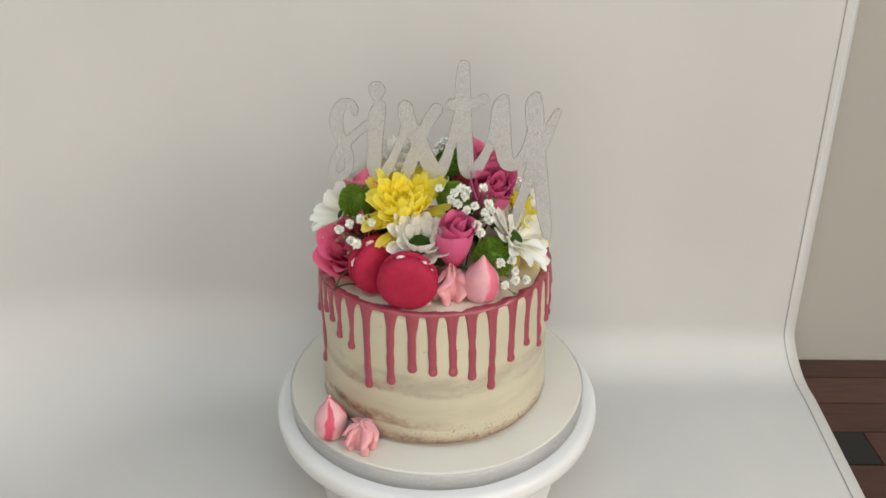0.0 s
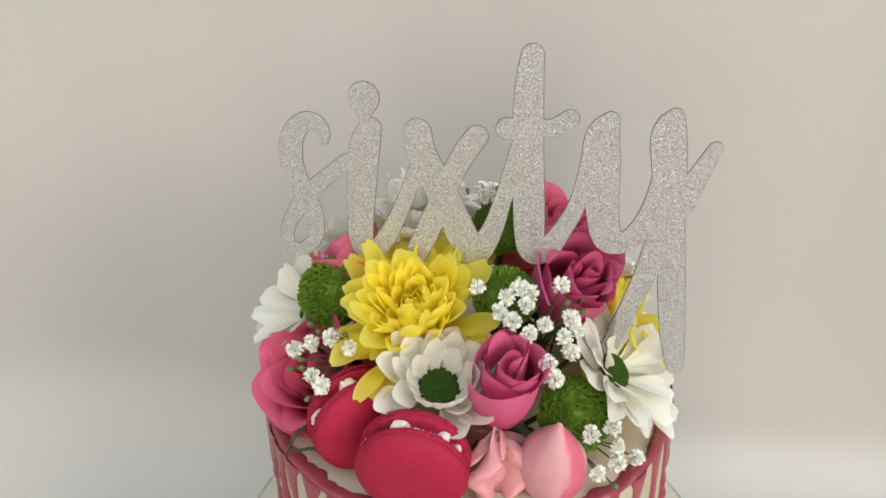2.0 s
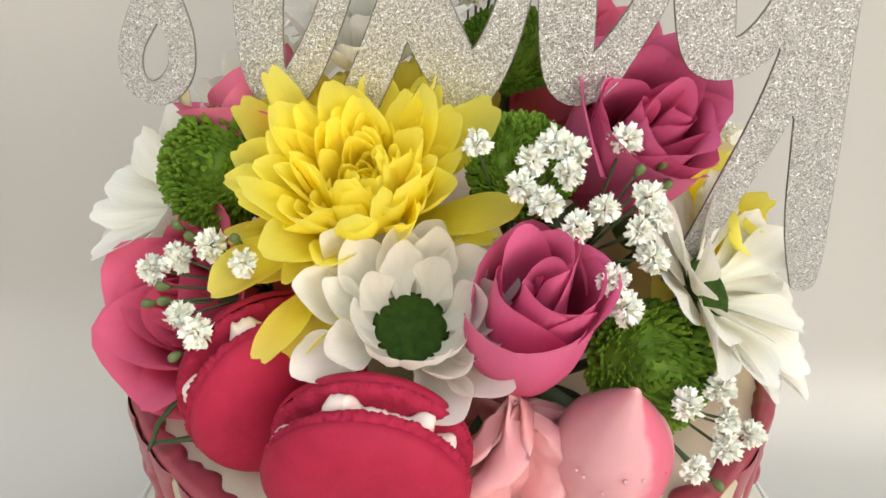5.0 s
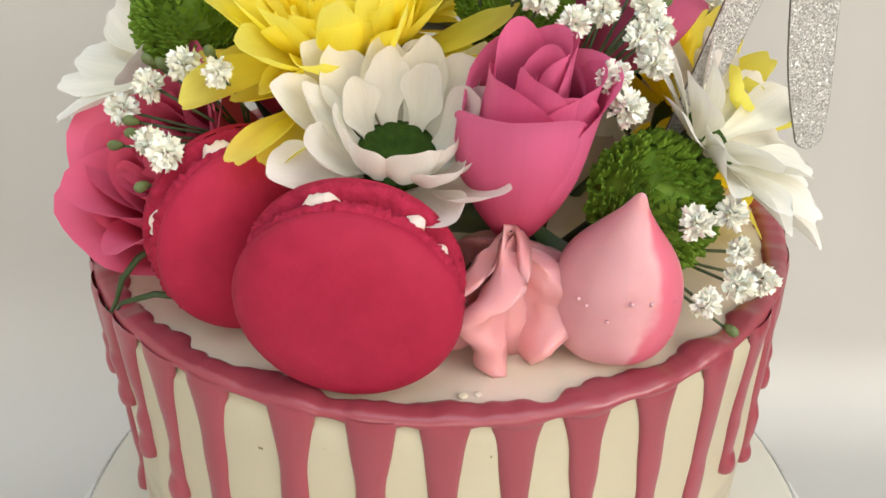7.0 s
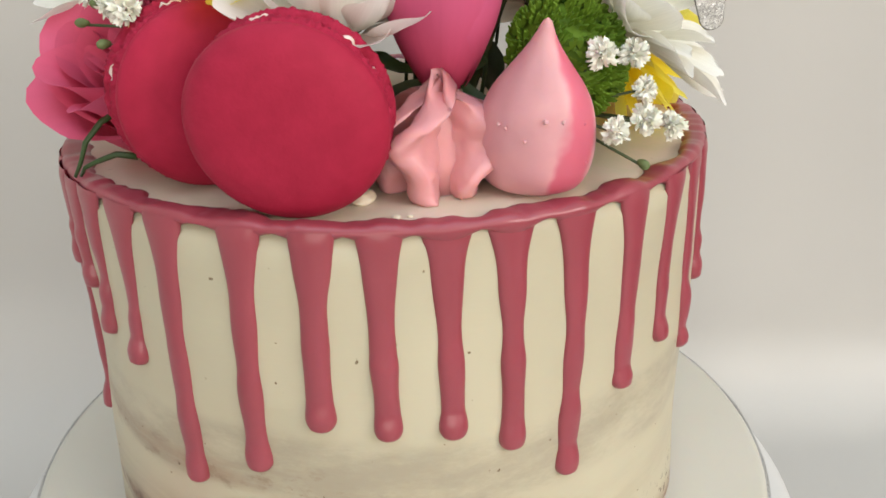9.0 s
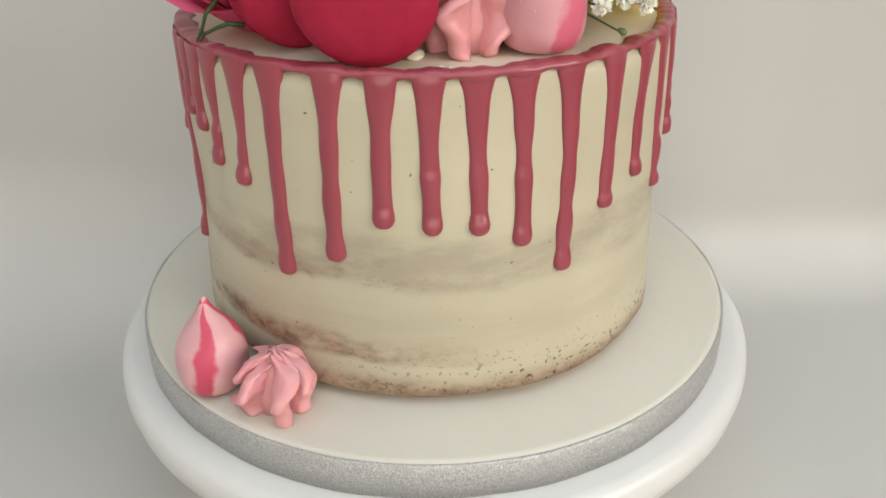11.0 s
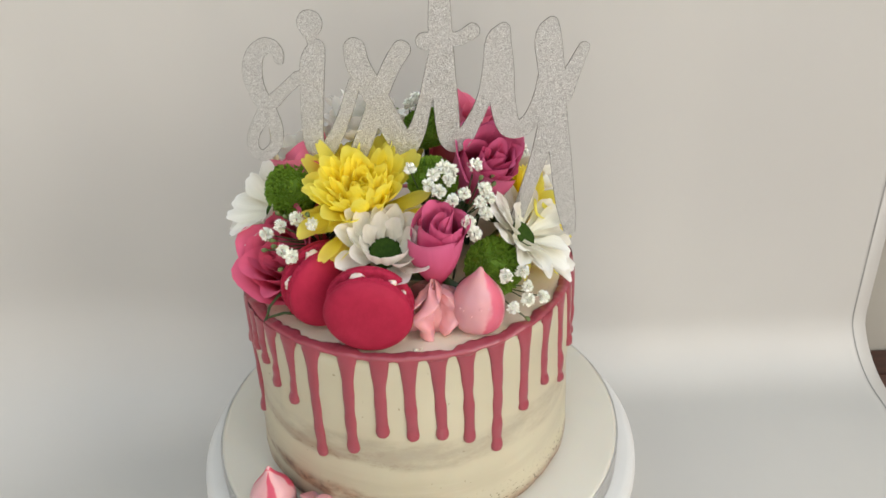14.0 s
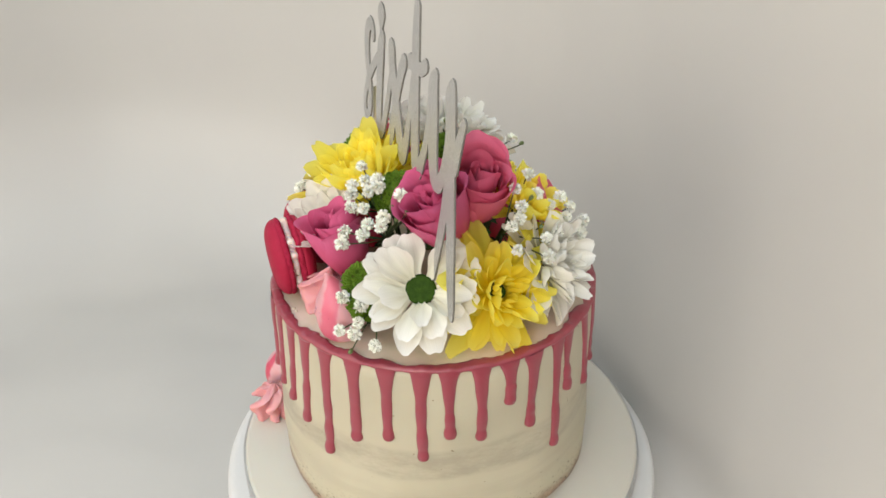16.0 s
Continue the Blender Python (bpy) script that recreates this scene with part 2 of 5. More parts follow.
def icing_material(name):
    """Semi-naked icing: cream scraped thin over sponge. Bands where the sponge shows through, a brown crumb line at the foot with dark crumbs."""
    m = material(name, (0.505, 0.470, 0.348), 0.46, second=(0.450, 0.416, 0.306), scale=22, bump=0.08, bump_scale=90, sss=0.12)
    nt = m.node_tree
    bsdf = nt.nodes["Principled BSDF"]
    link = nt.links.new
    coord = nt.nodes.new("ShaderNodeTexCoord").outputs["Object"]

    def value(op, a, b, c=None):
        nd = nt.nodes.new("ShaderNodeMath")
        nd.operation = op
        for k, x in enumerate((a, b, c)):
            if x is None:
                continue
            if isinstance(x, (int, float)):
                nd.inputs[k].default_value = x
            else:
                link(x, nd.inputs[k])
        return nd.outputs[0]

    def grain(scale, detail, stretch=(1, 1, 1), rough=0.5):
        mp = nt.nodes.new("ShaderNodeMapping")
        mp.inputs["Scale"].default_value = stretch
        link(coord, mp.inputs["Vector"])
        nd = nt.nodes.new("ShaderNodeTexNoise")
        nd.inputs["Scale"].default_value, nd.inputs["Detail"].default_value, nd.inputs["Roughness"].default_value = scale, detail, rough
        link(mp.outputs[0], nd.inputs["Vector"])
        return nd.outputs["Fac"]

    def step(x, lo, hi, top=1.0):
        nd = nt.nodes.new("ShaderNodeMapRange")
        nd.interpolation_type = "SMOOTHSTEP"
        nd.inputs["From Min"].default_value, nd.inputs["From Max"].default_value, nd.inputs["To Max"].default_value = lo, hi, top
        link(x, nd.inputs["Value"])
        return nd.outputs[0]

    def blend(fac, under, over):
        nd = nt.nodes.new("ShaderNodeMix")
        nd.data_type = "RGBA"
        link(fac, nd.inputs[0])
        link(under, nd.inputs[6])
        if isinstance(over, tuple):
            nd.inputs[7].default_value = (*over, 1)
        else:
            link(over, nd.inputs[7])
        return nd.outputs[2]

    sep = nt.nodes.new("ShaderNodeSeparateXYZ")
    link(coord, sep.inputs[0])
    side = sep.outputs["X"]
    slow = grain(14, 4)
    high = value("ADD", sep.outputs["Z"], value("MULTIPLY", value("SUBTRACT", slow, 0.5), 0.014))
    patch = grain(34, 10, (1, 1, 2.6), 0.72)
    streak = grain(24, 6, (1, 1, 9.0), 0.6)
    colour = bsdf.inputs["Base Color"].links[0].from_socket

    def band(lo0, lo1, hi1, hi0):
        return value("MULTIPLY", step(high, lo0, lo1), step(high, hi0, hi1))

    # pale translucent band in the middle of the side, browner along its lower edge
    pale = value("MULTIPLY", band(0.0375, 0.041, 0.053, 0.057), step(patch, 0.30, 0.66, 0.80))
    colour = blend(pale, colour, (0.33, 0.29, 0.22))
    edge = value("MULTIPLY", value("MULTIPLY", band(0.0365, 0.041, 0.0425, 0.0485), step(streak, 0.42, 0.66, 0.4)), step(side, 0.02, -0.04))
    colour = blend(edge, colour, (0.29, 0.17, 0.10))
    mottle = value("MULTIPLY", value("MULTIPLY", band(0.0365, 0.0405, 0.0435, 0.0500), step(grain(150, 6, (1, 1, 1.7), 0.72), 0.50, 0.68, 0.55)), step(side, 0.04, -0.04))
    colour = blend(mottle, colour, (0.19, 0.115, 0.07))
    # brown smear lower down, strongest towards -x
    smear = value("MULTIPLY", value("MULTIPLY", band(0.0125, 0.0150, 0.0180, 0.0250), step(patch, 0.32, 0.62, 1.0)), step(side, 0.028, -0.03))
    light = nt.nodes.new("ShaderNodeRGB")
    light.outputs[0].default_value = (0.34, 0.225, 0.15, 1)
    sponge = blend(step(grain(230, 4, (1, 1, 1.4), 0.7), 0.36, 0.64), light.outputs[0], (0.165, 0.095, 0.06))
    colour = blend(smear, colour, sponge)
    faint = value("MULTIPLY", band(0.018, 0.024, 0.028, 0.036), step(streak, 0.30, 0.6, 0.25))
    colour = blend(faint, colour, (0.33, 0.28, 0.20))
    # the foot
    foot = value("MULTIPLY", step(high, 0.0125, 0.0035), step(patch, 0.20, 0.52, 0.95))
    colour = blend(foot, colour, sponge)
    crumbs = value("MULTIPLY", value("MULTIPLY", step(high, 0.024, 0.004), step(grain(640, 2), 0.615, 0.65)), step(side, -0.06, 0.035))
    colour = blend(crumbs, colour, (0.07, 0.04, 0.022))
    # stray crumbs and pits anywhere on the side
    stray = value("MULTIPLY", step(grain(560, 1), 0.765, 0.785), step(patch, 0.45, 0.50))
    colour = blend(stray, colour, (0.15, 0.10, 0.055))
    # a pinkish film of ganache wiped over the top
    film = value("MULTIPLY", step(sep.outputs["Z"], 0.0957, 0.0965), step(patch, 0.30, 0.66, 0.9))
    colour = blend(film, colour, (0.60, 0.46, 0.40))
    link(colour, bsdf.inputs["Base Color"])
    # scrape marks that run round the side
    b = nt.nodes.new("ShaderNodeBump")
    b.inputs["Strength"].default_value, b.inputs["Distance"].default_value = 0.34, 0.0008
    link(grain(9, 6, (1, 1, 14.0), 0.55), b.inputs["Height"])
    old = bsdf.inputs["Normal"].links[0].from_socket
    link(old, b.inputs["Normal"])
    link(b.outputs["Normal"], bsdf.inputs["Normal"])
    return m


ICING = icing_material("scraped_icing")


def meringue_material(name, pale, stripe, turns, width, start=0.0):
    """Piped meringue: pale, with streaks of colour that climb to the tip."""
    m = material(name, pale, 0.42, scale=60, bump=0.06, bump_scale=200, sss=0.3)
    nt = m.node_tree
    bsdf = nt.nodes["Principled BSDF"]
    base = bsdf.inputs["Base Color"].links[0].from_socket
    coord = nt.nodes.new("ShaderNodeTexCoord")
    sep = nt.nodes.new("ShaderNodeSeparateXYZ")
    nt.links.new(coord.outputs["Object"], sep.inputs[0])
    ang = nt.nodes.new("ShaderNodeMath")
    ang.operation = "ARCTAN2"
    nt.links.new(sep.outputs["Y"], ang.inputs[0])
    nt.links.new(sep.outputs["X"], ang.inputs[1])
    no = nt.nodes.new("ShaderNodeTexNoise")
    no.inputs["Scale"].default_value, no.inputs["Detail"].default_value = 70, 3
    nt.links.new(coord.outputs["Object"], no.inputs["Vector"])
    ad = nt.nodes.new("ShaderNodeMath")
    ad.operation = "MULTIPLY_ADD"
    ad.inputs[1].default_value = 1.3
    nt.links.new(no.outputs["Fac"], ad.inputs[0])
    nt.links.new(ang.outputs[0], ad.inputs[2])
    mu = nt.nodes.new("ShaderNodeMath")
    mu.operation = "MULTIPLY_ADD"
    mu.inputs[1].default_value, mu.inputs[2].default_value = turns, start
    nt.links.new(ad.outputs[0], mu.inputs[0])
    si = nt.nodes.new("ShaderNodeMath")
    si.operation = "SINE"
    nt.links.new(mu.outputs[0], si.inputs[0])
    r = nt.nodes.new("ShaderNodeMapRange")
    r.interpolation_type = "SMOOTHSTEP"
    r.inputs["From Min"].default_value, r.inputs["From Max"].default_value = 1 - width, 1 - 0.3 * width
    nt.links.new(si.outputs[0], r.inputs["Value"])
    mixer = nt.nodes.new("ShaderNodeMix")
    mixer.data_type = "RGBA"
    nt.links.new(r.outputs[0], mixer.inputs[0])
    nt.links.new(base, mixer.inputs[6])
    mixer.inputs[7].default_value = (*stripe, 1)
    nt.links.new(mixer.outputs[2], bsdf.inputs["Base Color"])
    return m


KISS = meringue_material("kiss_meringue", (0.71, 0.36, 0.40), (0.60, 0.13, 0.20), 1.0, 0.11, 1.75)
KISS2 = meringue_material("striped_meringue", (0.68, 0.375, 0.40), (0.50, 0.054, 0.108), 3.0, 0.75, 4.3)

# ---- building helpers ----


def part(name, bm, mat, parent=None, label="", place=None, smooth=True):
    """Links a bmesh as one mesh object, under a thing or a part where one is given."""
    mesh = bpy.data.meshes.new(name)
    bm.to_mesh(mesh)
    bm.free()
    mesh.materials.append(mat)
    if smooth:
        mesh.shade_smooth()
    return piece(name, mesh, parent, label, place)


def piece(name, mesh, parent=None, label="", place=None):
    ob = new(name, mesh)
    if parent:
        ob.parent = parent
    if place is not None:
        ob.matrix_basis = place
    if label:
        ob["label"] = label
    return ob


def thing(name, m, label, category, group="", kind=""):
    ob = new(name)
    ob.empty_display_size = 0.01
    ob.matrix_basis = m
    return tagged(ob, label, category, group, kind)


def facing(at, axis, spin=0.0):
    """A pose at a place whose z points along axis."""
    q = Vector(axis).normalized().to_track_quat("Z", "Y").to_matrix().to_4x4()
    return Matrix.Translation(at) @ q @ Matrix.Rotation(radians(spin), 4, "Z")


def lathe(profile, n=96, wobble=None):
    """Turns a profile of (radius, height) round z."""
    bm = bmesh.new()
    rings = []
    for r, z in profile:
        if r < 1e-6:
            rings.append([bm.verts.new((0, 0, z))])
            continue
        ring = []
        for i in range(n):
            a = 2 * math.pi * i / n
            d = wobble(a, r, z) if wobble else 0.0
            ring.append(bm.verts.new(((r + d) * math.cos(a), (r + d) * math.sin(a), z)))
        rings.append(ring)
    for p, q in zip(rings, rings[1:]):
        if len(p) == 1 and len(q) == 1:
            continue
        for i in range(n):
            j = (i + 1) % n
            if len(p) == 1:
                bm.faces.new((p[0], q[j], q[i]))
            elif len(q) == 1:
                bm.faces.new((p[i], p[j], q[0]))
            else:
                bm.faces.new((p[i], p[j], q[j], q[i]))
    bmesh.ops.recalc_face_normals(bm, faces=bm.faces)
    return bm


def box(x0, x1, y0, y1, z0, z1, bevel=0.0):
    bm = bmesh.new()
    bmesh.ops.create_cube(bm, size=1)
    for v in bm.verts:
        v.co = ((x0 + x1) / 2 + v.co.x * (x1 - x0), (y0 + y1) / 2 + v.co.y * (y1 - y0), (z0 + z1) / 2 + v.co.z * (z1 - z0))
    if bevel:
        bmesh.ops.bevel(bm, geom=bm.edges[:], offset=bevel, segments=2, affect="EDGES")
    return bm


def tube(points, radius, sides=6, bm=None, taper=1.0):
    """A round stem along points."""
    bm = bm or bmesh.new()
    points = [Vector(p) for p in points]
    prev = None
    for k, p in enumerate(points):
        d = (points[min(k + 1, len(points) - 1)] - points[max(k - 1, 0)]).normalized()
        side = d.cross(Vector((0.31, 0.2, 0.93))).normalized()
        up = side.cross(d)
        r = radius * (1 + (taper - 1) * k / max(1, len(points) - 1))
        ring = [bm.verts.new(p + r * (math.cos(2 * math.pi * i / sides) * side + math.sin(2 * math.pi * i / sides) * up)) for i in range(sides)]
        if prev:
            for i in range(sides):
                j = (i + 1) % sides
                bm.faces.new((prev[i], prev[j], ring[j], ring[i]))
        else:
            bm.faces.new(ring[::-1])
        prev = ring
    bm.faces.new(prev)
    return bm


def sheet_mesh(name, fn, nu, nv, mat):
    """A petal or leaf blade, a sheet as thin as the real one: fn(u, v) gives its surface, u along the length, v across in -1..1."""
    verts = [Vector(fn(i / nu, -1 + 2 * j / nv)) for i in range(nu + 1) for j in range(nv + 1)]
    uvs = [(i / nu, j / nv) for i in range(nu + 1) for j in range(nv + 1)]
    w = nv + 1
    faces = [(i * w + j, i * w + w + j, i * w + w + j + 1, i * w + j + 1) for i in range(nu) for j in range(nv)]
    mesh = bpy.data.meshes.new(name)
    mesh.from_pydata(verts, [], faces)
    layer = mesh.uv_layers.new(name="UVMap")
    for lp in mesh.loops:
        layer.data[lp.index].uv = uvs[lp.vertex_index]
    mesh.materials.append(mat)
    mesh.shade_smooth()
    return mesh

# ---- room, table and backdrop ----
TABLE = 0.0255
X0, X1, Y0, Y1, ZF, ZC = -1.9, 1.8, -2.6, 0.147, -0.875, 1.55


def wall(name, x0, x1, y0, y1, z0, z1, mat):
    ob = part(name, box(x0, x1, y0, y1, z0, z1), mat, smooth=False)
    return tagged(ob, kind="structure")


wall("wall_back", X0, X1, Y1, Y1 + 0.12, ZF, ZC, WALL)
# the wall behind, pieces round its window
BX0, BX1, BZ0, BZ1 = -1.35, 1.35, 0.12, 1.40
wall("wall_behind_low", X0, X1, Y0 - 0.12, Y0, ZF, BZ0, WALL)
wall("wall_behind_high", X0, X1, Y0 - 0.12, Y0, BZ1, ZC, WALL)
wall("wall_behind_side", X0, BX0, Y0 - 0.12, Y0, BZ0, BZ1, WALL)
wall("wall_behind_end", BX1, X1, Y0 - 0.12, Y0, BZ0, BZ1, WALL)
window2 = tagged(part("window_2", box(BX0, BX0 + 0.05, Y0 - 0.07, Y0 - 0.03, BZ0, BZ1, 0.004), PLASTIC), kind="structure")
for x0, x1, z0, z1 in ((BX1 - 0.05, BX1, BZ0, BZ1), (BX0 + 0.05, BX1 - 0.05, BZ0, BZ0 + 0.05), (BX0 + 0.05, BX1 - 0.05, BZ1 - 0.05, BZ1), (-0.025, 0.025, BZ0 + 0.05, BZ1 - 0.05)):
    part("window_frame", box(x0, x1, Y0 - 0.07, Y0 - 0.03, z0, z1, 0.004), PLASTIC, window2)
wall("wall_side", X0 - 0.12, X0, Y0, Y1, ZF, ZC, WALL)
# the wall with the window: four pieces round the opening
WY0, WY1, WZ0, WZ1 = -2.0, -0.6, 0.5, 1.48
wall("wall_window_low", X1, X1 + 0.12, Y0, Y1, ZF, WZ0, WALL)
wall("wall_window_high", X1, X1 + 0.12, Y0, Y1, WZ1, ZC, WALL)
wall("wall_window_near", X1, X1 + 0.12, Y0, WY0, WZ0, WZ1, WALL)
wall("wall_window_far", X1, X1 + 0.12, WY1, Y1, WZ0, WZ1, WALL)
wall("floor", X0, X1, Y0, Y1, ZF - 0.1, ZF, CARPET)
wall("ceiling", X0, X1, Y0, Y1, ZC, ZC + 0.1, WHITEWALL)
window = tagged(part("window_1", box(X1 + 0.03, X1 + 0.07, WY0, WY0 + 0.05, WZ0, WZ1, 0.004), PLASTIC), kind="structure")
for y0, y1, z0, z1 in ((WY1 - 0.05, WY1, WZ0, WZ1), (WY0 + 0.05, WY1 - 0.05, WZ0, WZ0 + 0.05), (WY0 + 0.05, WY1 - 0.05, WZ1 - 0.05, WZ1), (-1.325, -1.275, WZ0 + 0.05, WZ1 - 0.05)):
    part("window_frame", box(X1 + 0.03, X1 + 0.07, y0, y1, z0, z1, 0.004), PLASTIC, window)

# unseen panel, added as a fitting for the overhead fill light
lamp = thing("fill_panel", pose(-0.1, -0.56, ZC), "large flat white panel added on the ceiling above the fill light", "lamp")
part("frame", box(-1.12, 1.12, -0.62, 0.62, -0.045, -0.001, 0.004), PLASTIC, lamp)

# the worktop: long staves glued side by side, one of them black
table = thing("worktop", pose(0, 0, TABLE), "dark brown wooden worktop of glued staves", "worktop")
part("core", box(-1.2, 1.3, -0.6, 0.146, -0.042, -0.004), WOOD, table)
STAVES = [(0.1455, 0.119, 0), (0.1185, 0.083, 0), (0.0825, 0.0465, 0), (0.046, 0.0085, 1), (0.008, -0.028, 0), (-0.0285, -0.065, 0), (-0.0655, -0.102, 0), (-0.1025, -0.139, 0)]
ends = {0: 0.52, 1: 0.45, 2: 0.61, 3: 0.343, 4: 0.48, 5: 0.40, 6: 0.55, 7: 0.43}
for k, (ya, yb, black) in enumerate(STAVES):
    cut = ends[k]
    part("stave", box(-1.2, cut - 0.0004, yb, ya, -0.004, 0.0, 0.0005), BLACKWOOD if black else WOOD, table, "black wood stave" if black else "", smooth=False)
    part("stave", box(cut, 1.3, yb, ya, -0.004, 0.0, 0.0005), WOOD, table, smooth=False)
part("front_staves", box(-1.2, 1.3, -0.6, -0.1395, -0.004, 0.0), WOOD, table, smooth=False)
for lx in (-1.1, 1.15):
    for ly in (-0.52, 0.08):
        part("leg", box(lx, lx + 0.06, ly, ly + 0.06, ZF - TABLE, -0.042, 0.004), WOOD, table)


def backdrop():
    """A vinyl sheet that lies on the worktop, bends up and stands against the wall, and bends round the far side."""
    ob = thing("photo_backdrop", pose(0, 0, TABLE), "curved off-white vinyl photo backdrop with a thin grey border line", "backdrop")
    yw, bend, r, top, front = 0.139, 0.042, 0.30, 0.80, -0.58
    xl = -0.47
    plan = [(0.3195 + (xl + r - 0.3195) * k / 30, yw, 0.0, -1.0) for k in range(31)]
    for k in range(1, 25):
        a = radians(90 + 90 * k / 24)
        plan.append((xl + r + r * math.cos(a), yw - r + r * math.sin(a), -math.cos(a), -math.sin(a)))
    for k in range(1, 9):
        plan.append((xl, yw - r + (front - yw + r) * k / 8, 1.0, 0.0))
    prof = [(0.0, top), (0.0, 0.6), (0.0, 0.35)] + [(bend - bend * math.cos(radians(9 * k)), bend - bend * math.sin(radians(9 * k))) for k in range(0, 11)] + [(bend + 0.012, 0.0)]
    lift = 0.0016
    # the free edge draws in a little as it climbs
    def inset(z):
        return 0.004 * min(1.0, z / 0.03) + 0.032 * z

    bm = bmesh.new()
    grid = []
    for k, (x, y, nx, ny) in enumerate(plan):
        g = 1 + 2.6 * max(0.0, min(1.0, (k - 10) / 40)) ** 1.5
        grid.append([bm.verts.new((x + nx * d * g - (inset(max(z, 0.0)) if k == 0 else 0.0), y + ny * d * g, (max(z, 0.0) * g if z <= bend else max(z, bend * g + (z - bend))) + lift)) for d, z in prof])
    for p, q in zip(grid, grid[1:]):
        for i in range(len(prof) - 1):
            bm.faces.new((p[i], p[i + 1], q[i + 1], q[i]))
    inner = [g[-1] for g in grid]
    corner = bm.verts.new((0.276, front, lift))
    bm.faces.new(inner + [corner])
    bmesh.ops.recalc_face_normals(bm, faces=bm.faces)
    sheet = part("sheet", bm, PAPER, ob)
    sol = sheet.modifiers.new("thickness", "SOLIDIFY")
    sol.thickness, sol.offset = 0.0012, 0.0
    # the printed border line, nine millimetres in from the free edge
    bm = bmesh.new()
    path = [(0.3195 - 0.0092 - inset(max(z, 0.0)), yw - d, max(z, 0) + lift) for d, z in prof] + [(0.276 - 0.0092, front, lift)]
    rows = []
    for k, p in enumerate(path):
        q0, q1 = Vector(path[max(k - 1, 0)]), Vector(path[min(k + 1, len(path) - 1)])
        n = Vector((1, 0, 0)).cross(q1 - q0).normalized()
        if n.y > 0.001 or n.z < -0.001:
            n = -n
        c = Vector(p) + n * 0.0008
        rows.append((bm.verts.new(c + Vector((-0.0005, 0, 0))), bm.verts.new(c + Vector((0.0005, 0, 0)))))
    for a, b in zip(rows, rows[1:]):
        bm.faces.new((a[0], a[1], b[1], b[0]))
    part("border_line", bm, LINE, ob, "thin grey printed line")
    return ob


backdrop()

# ---- turntable and board ----


BOARD_TOP = 0.1137
MID = (0.0012, 0.0028)


def turntable():
    ob = thing("turntable", pose(*MID, 0), "white plastic cake turntable with a tapered pedestal", "turntable")
    part("plate", lathe([(0, 0.1011), (0.1085, 0.1011), (0.1115, 0.1003), (0.1132, 0.0980), (0.1137, 0.0940), (0.1128, 0.0893), (0.1098, 0.0863), (0.102, 0.0850), (0.0, 0.0850)], 128), PLASTIC, ob)
    part("collar", lathe([(0.0, 0.0848), (0.090, 0.0848), (0.0888, 0.0780), (0.0865, 0.0760), (0.0, 0.0760)], 96), PLASTIC, ob)
    part("pedestal", lathe([(0.0, 0.0758), (0.083, 0.0758), (0.076, 0.065), (0.070, 0.052), (0.069, 0.045), (0.074, 0.038), (0.084, 0.0325), (0.087, 0.0295), (0.087, TABLE + 0.0024), (0.0, TABLE + 0.0024)], 96), PLASTIC, ob)
    return ob


turntable()


def cake_board():
    ob = thing("cake_board", pose(*MID, BOARD_TOP), "round ivory iced cake board edged with silver glitter ribbon", "cake board")
    part("board", lathe([(0, -0.0124), (0.1028, -0.0124), (0.1028, -0.0014), (0.1022, -0.0004), (0.1006, 0.0), (0.0, 0.0)], 144), FONDANT, ob)
    part("ribbon", lathe([(0.1029, -0.0122), (0.1035, -0.0122), (0.1036, -0.0062), (0.1034, -0.0010), (0.1030, -0.0006), (0.1024, -0.0007)], 144, lambda a, r, z: 0.00012 * math.sin(9 * a) + 0.0001 * math.sin(23 * a + 40 * z)), RIBBON, ob, "silver glitter ribbon")
    return ob


cake_board()

# ---- the cake ----
R, TOP = 0.0752, 0.2108


def wob(a, z):
    return 0.0010 * (TOP - z) / 0.05 * (z < TOP) + 0.0005 * math.sin(3 * a + 40 * z) + 0.0004 * math.sin(7 * a - 90 * z + 1) + 0.0004 * noise.noise((8 * math.cos(a), 8 * math.sin(a), 60 * z))


# angle round the cake in degrees, and the height at which each drip ends
DRIPS = [(-171, 0.176), (-160.2, 0.1448), (-152, 0.1895), (-145.5, 0.187), (-139.1, 0.1795), (-130, 0.1772), (-120.9, 0.1532), (-108.5, 0.1608), (-98.4, 0.1722), (-89.5, 0.1704), (-80.4, 0.1698), (-71.3, 0.165), (-61.2, 0.154), (-50.2, 0.1684), (-39.1, 0.173), (-28, 0.1642), (-19.2, 0.1769), (-9.1, 0.1734), (0.2, 0.190), (8.9, 0.1725), (20.2, 0.153), (26, 0.1803), (38.9, 0.1716), (50, 0.174), (62, 0.163), (74, 0.181), (86, 0.168), (98, 0.175), (110, 0.161), (122, 0.172), (133, 0.183), (144, 0.166), (154, 0.177), (177, 0.163)]


def ease(x):
    x = max(0.0, min(1.0, x))
    return x * x * (3 - 2 * x)


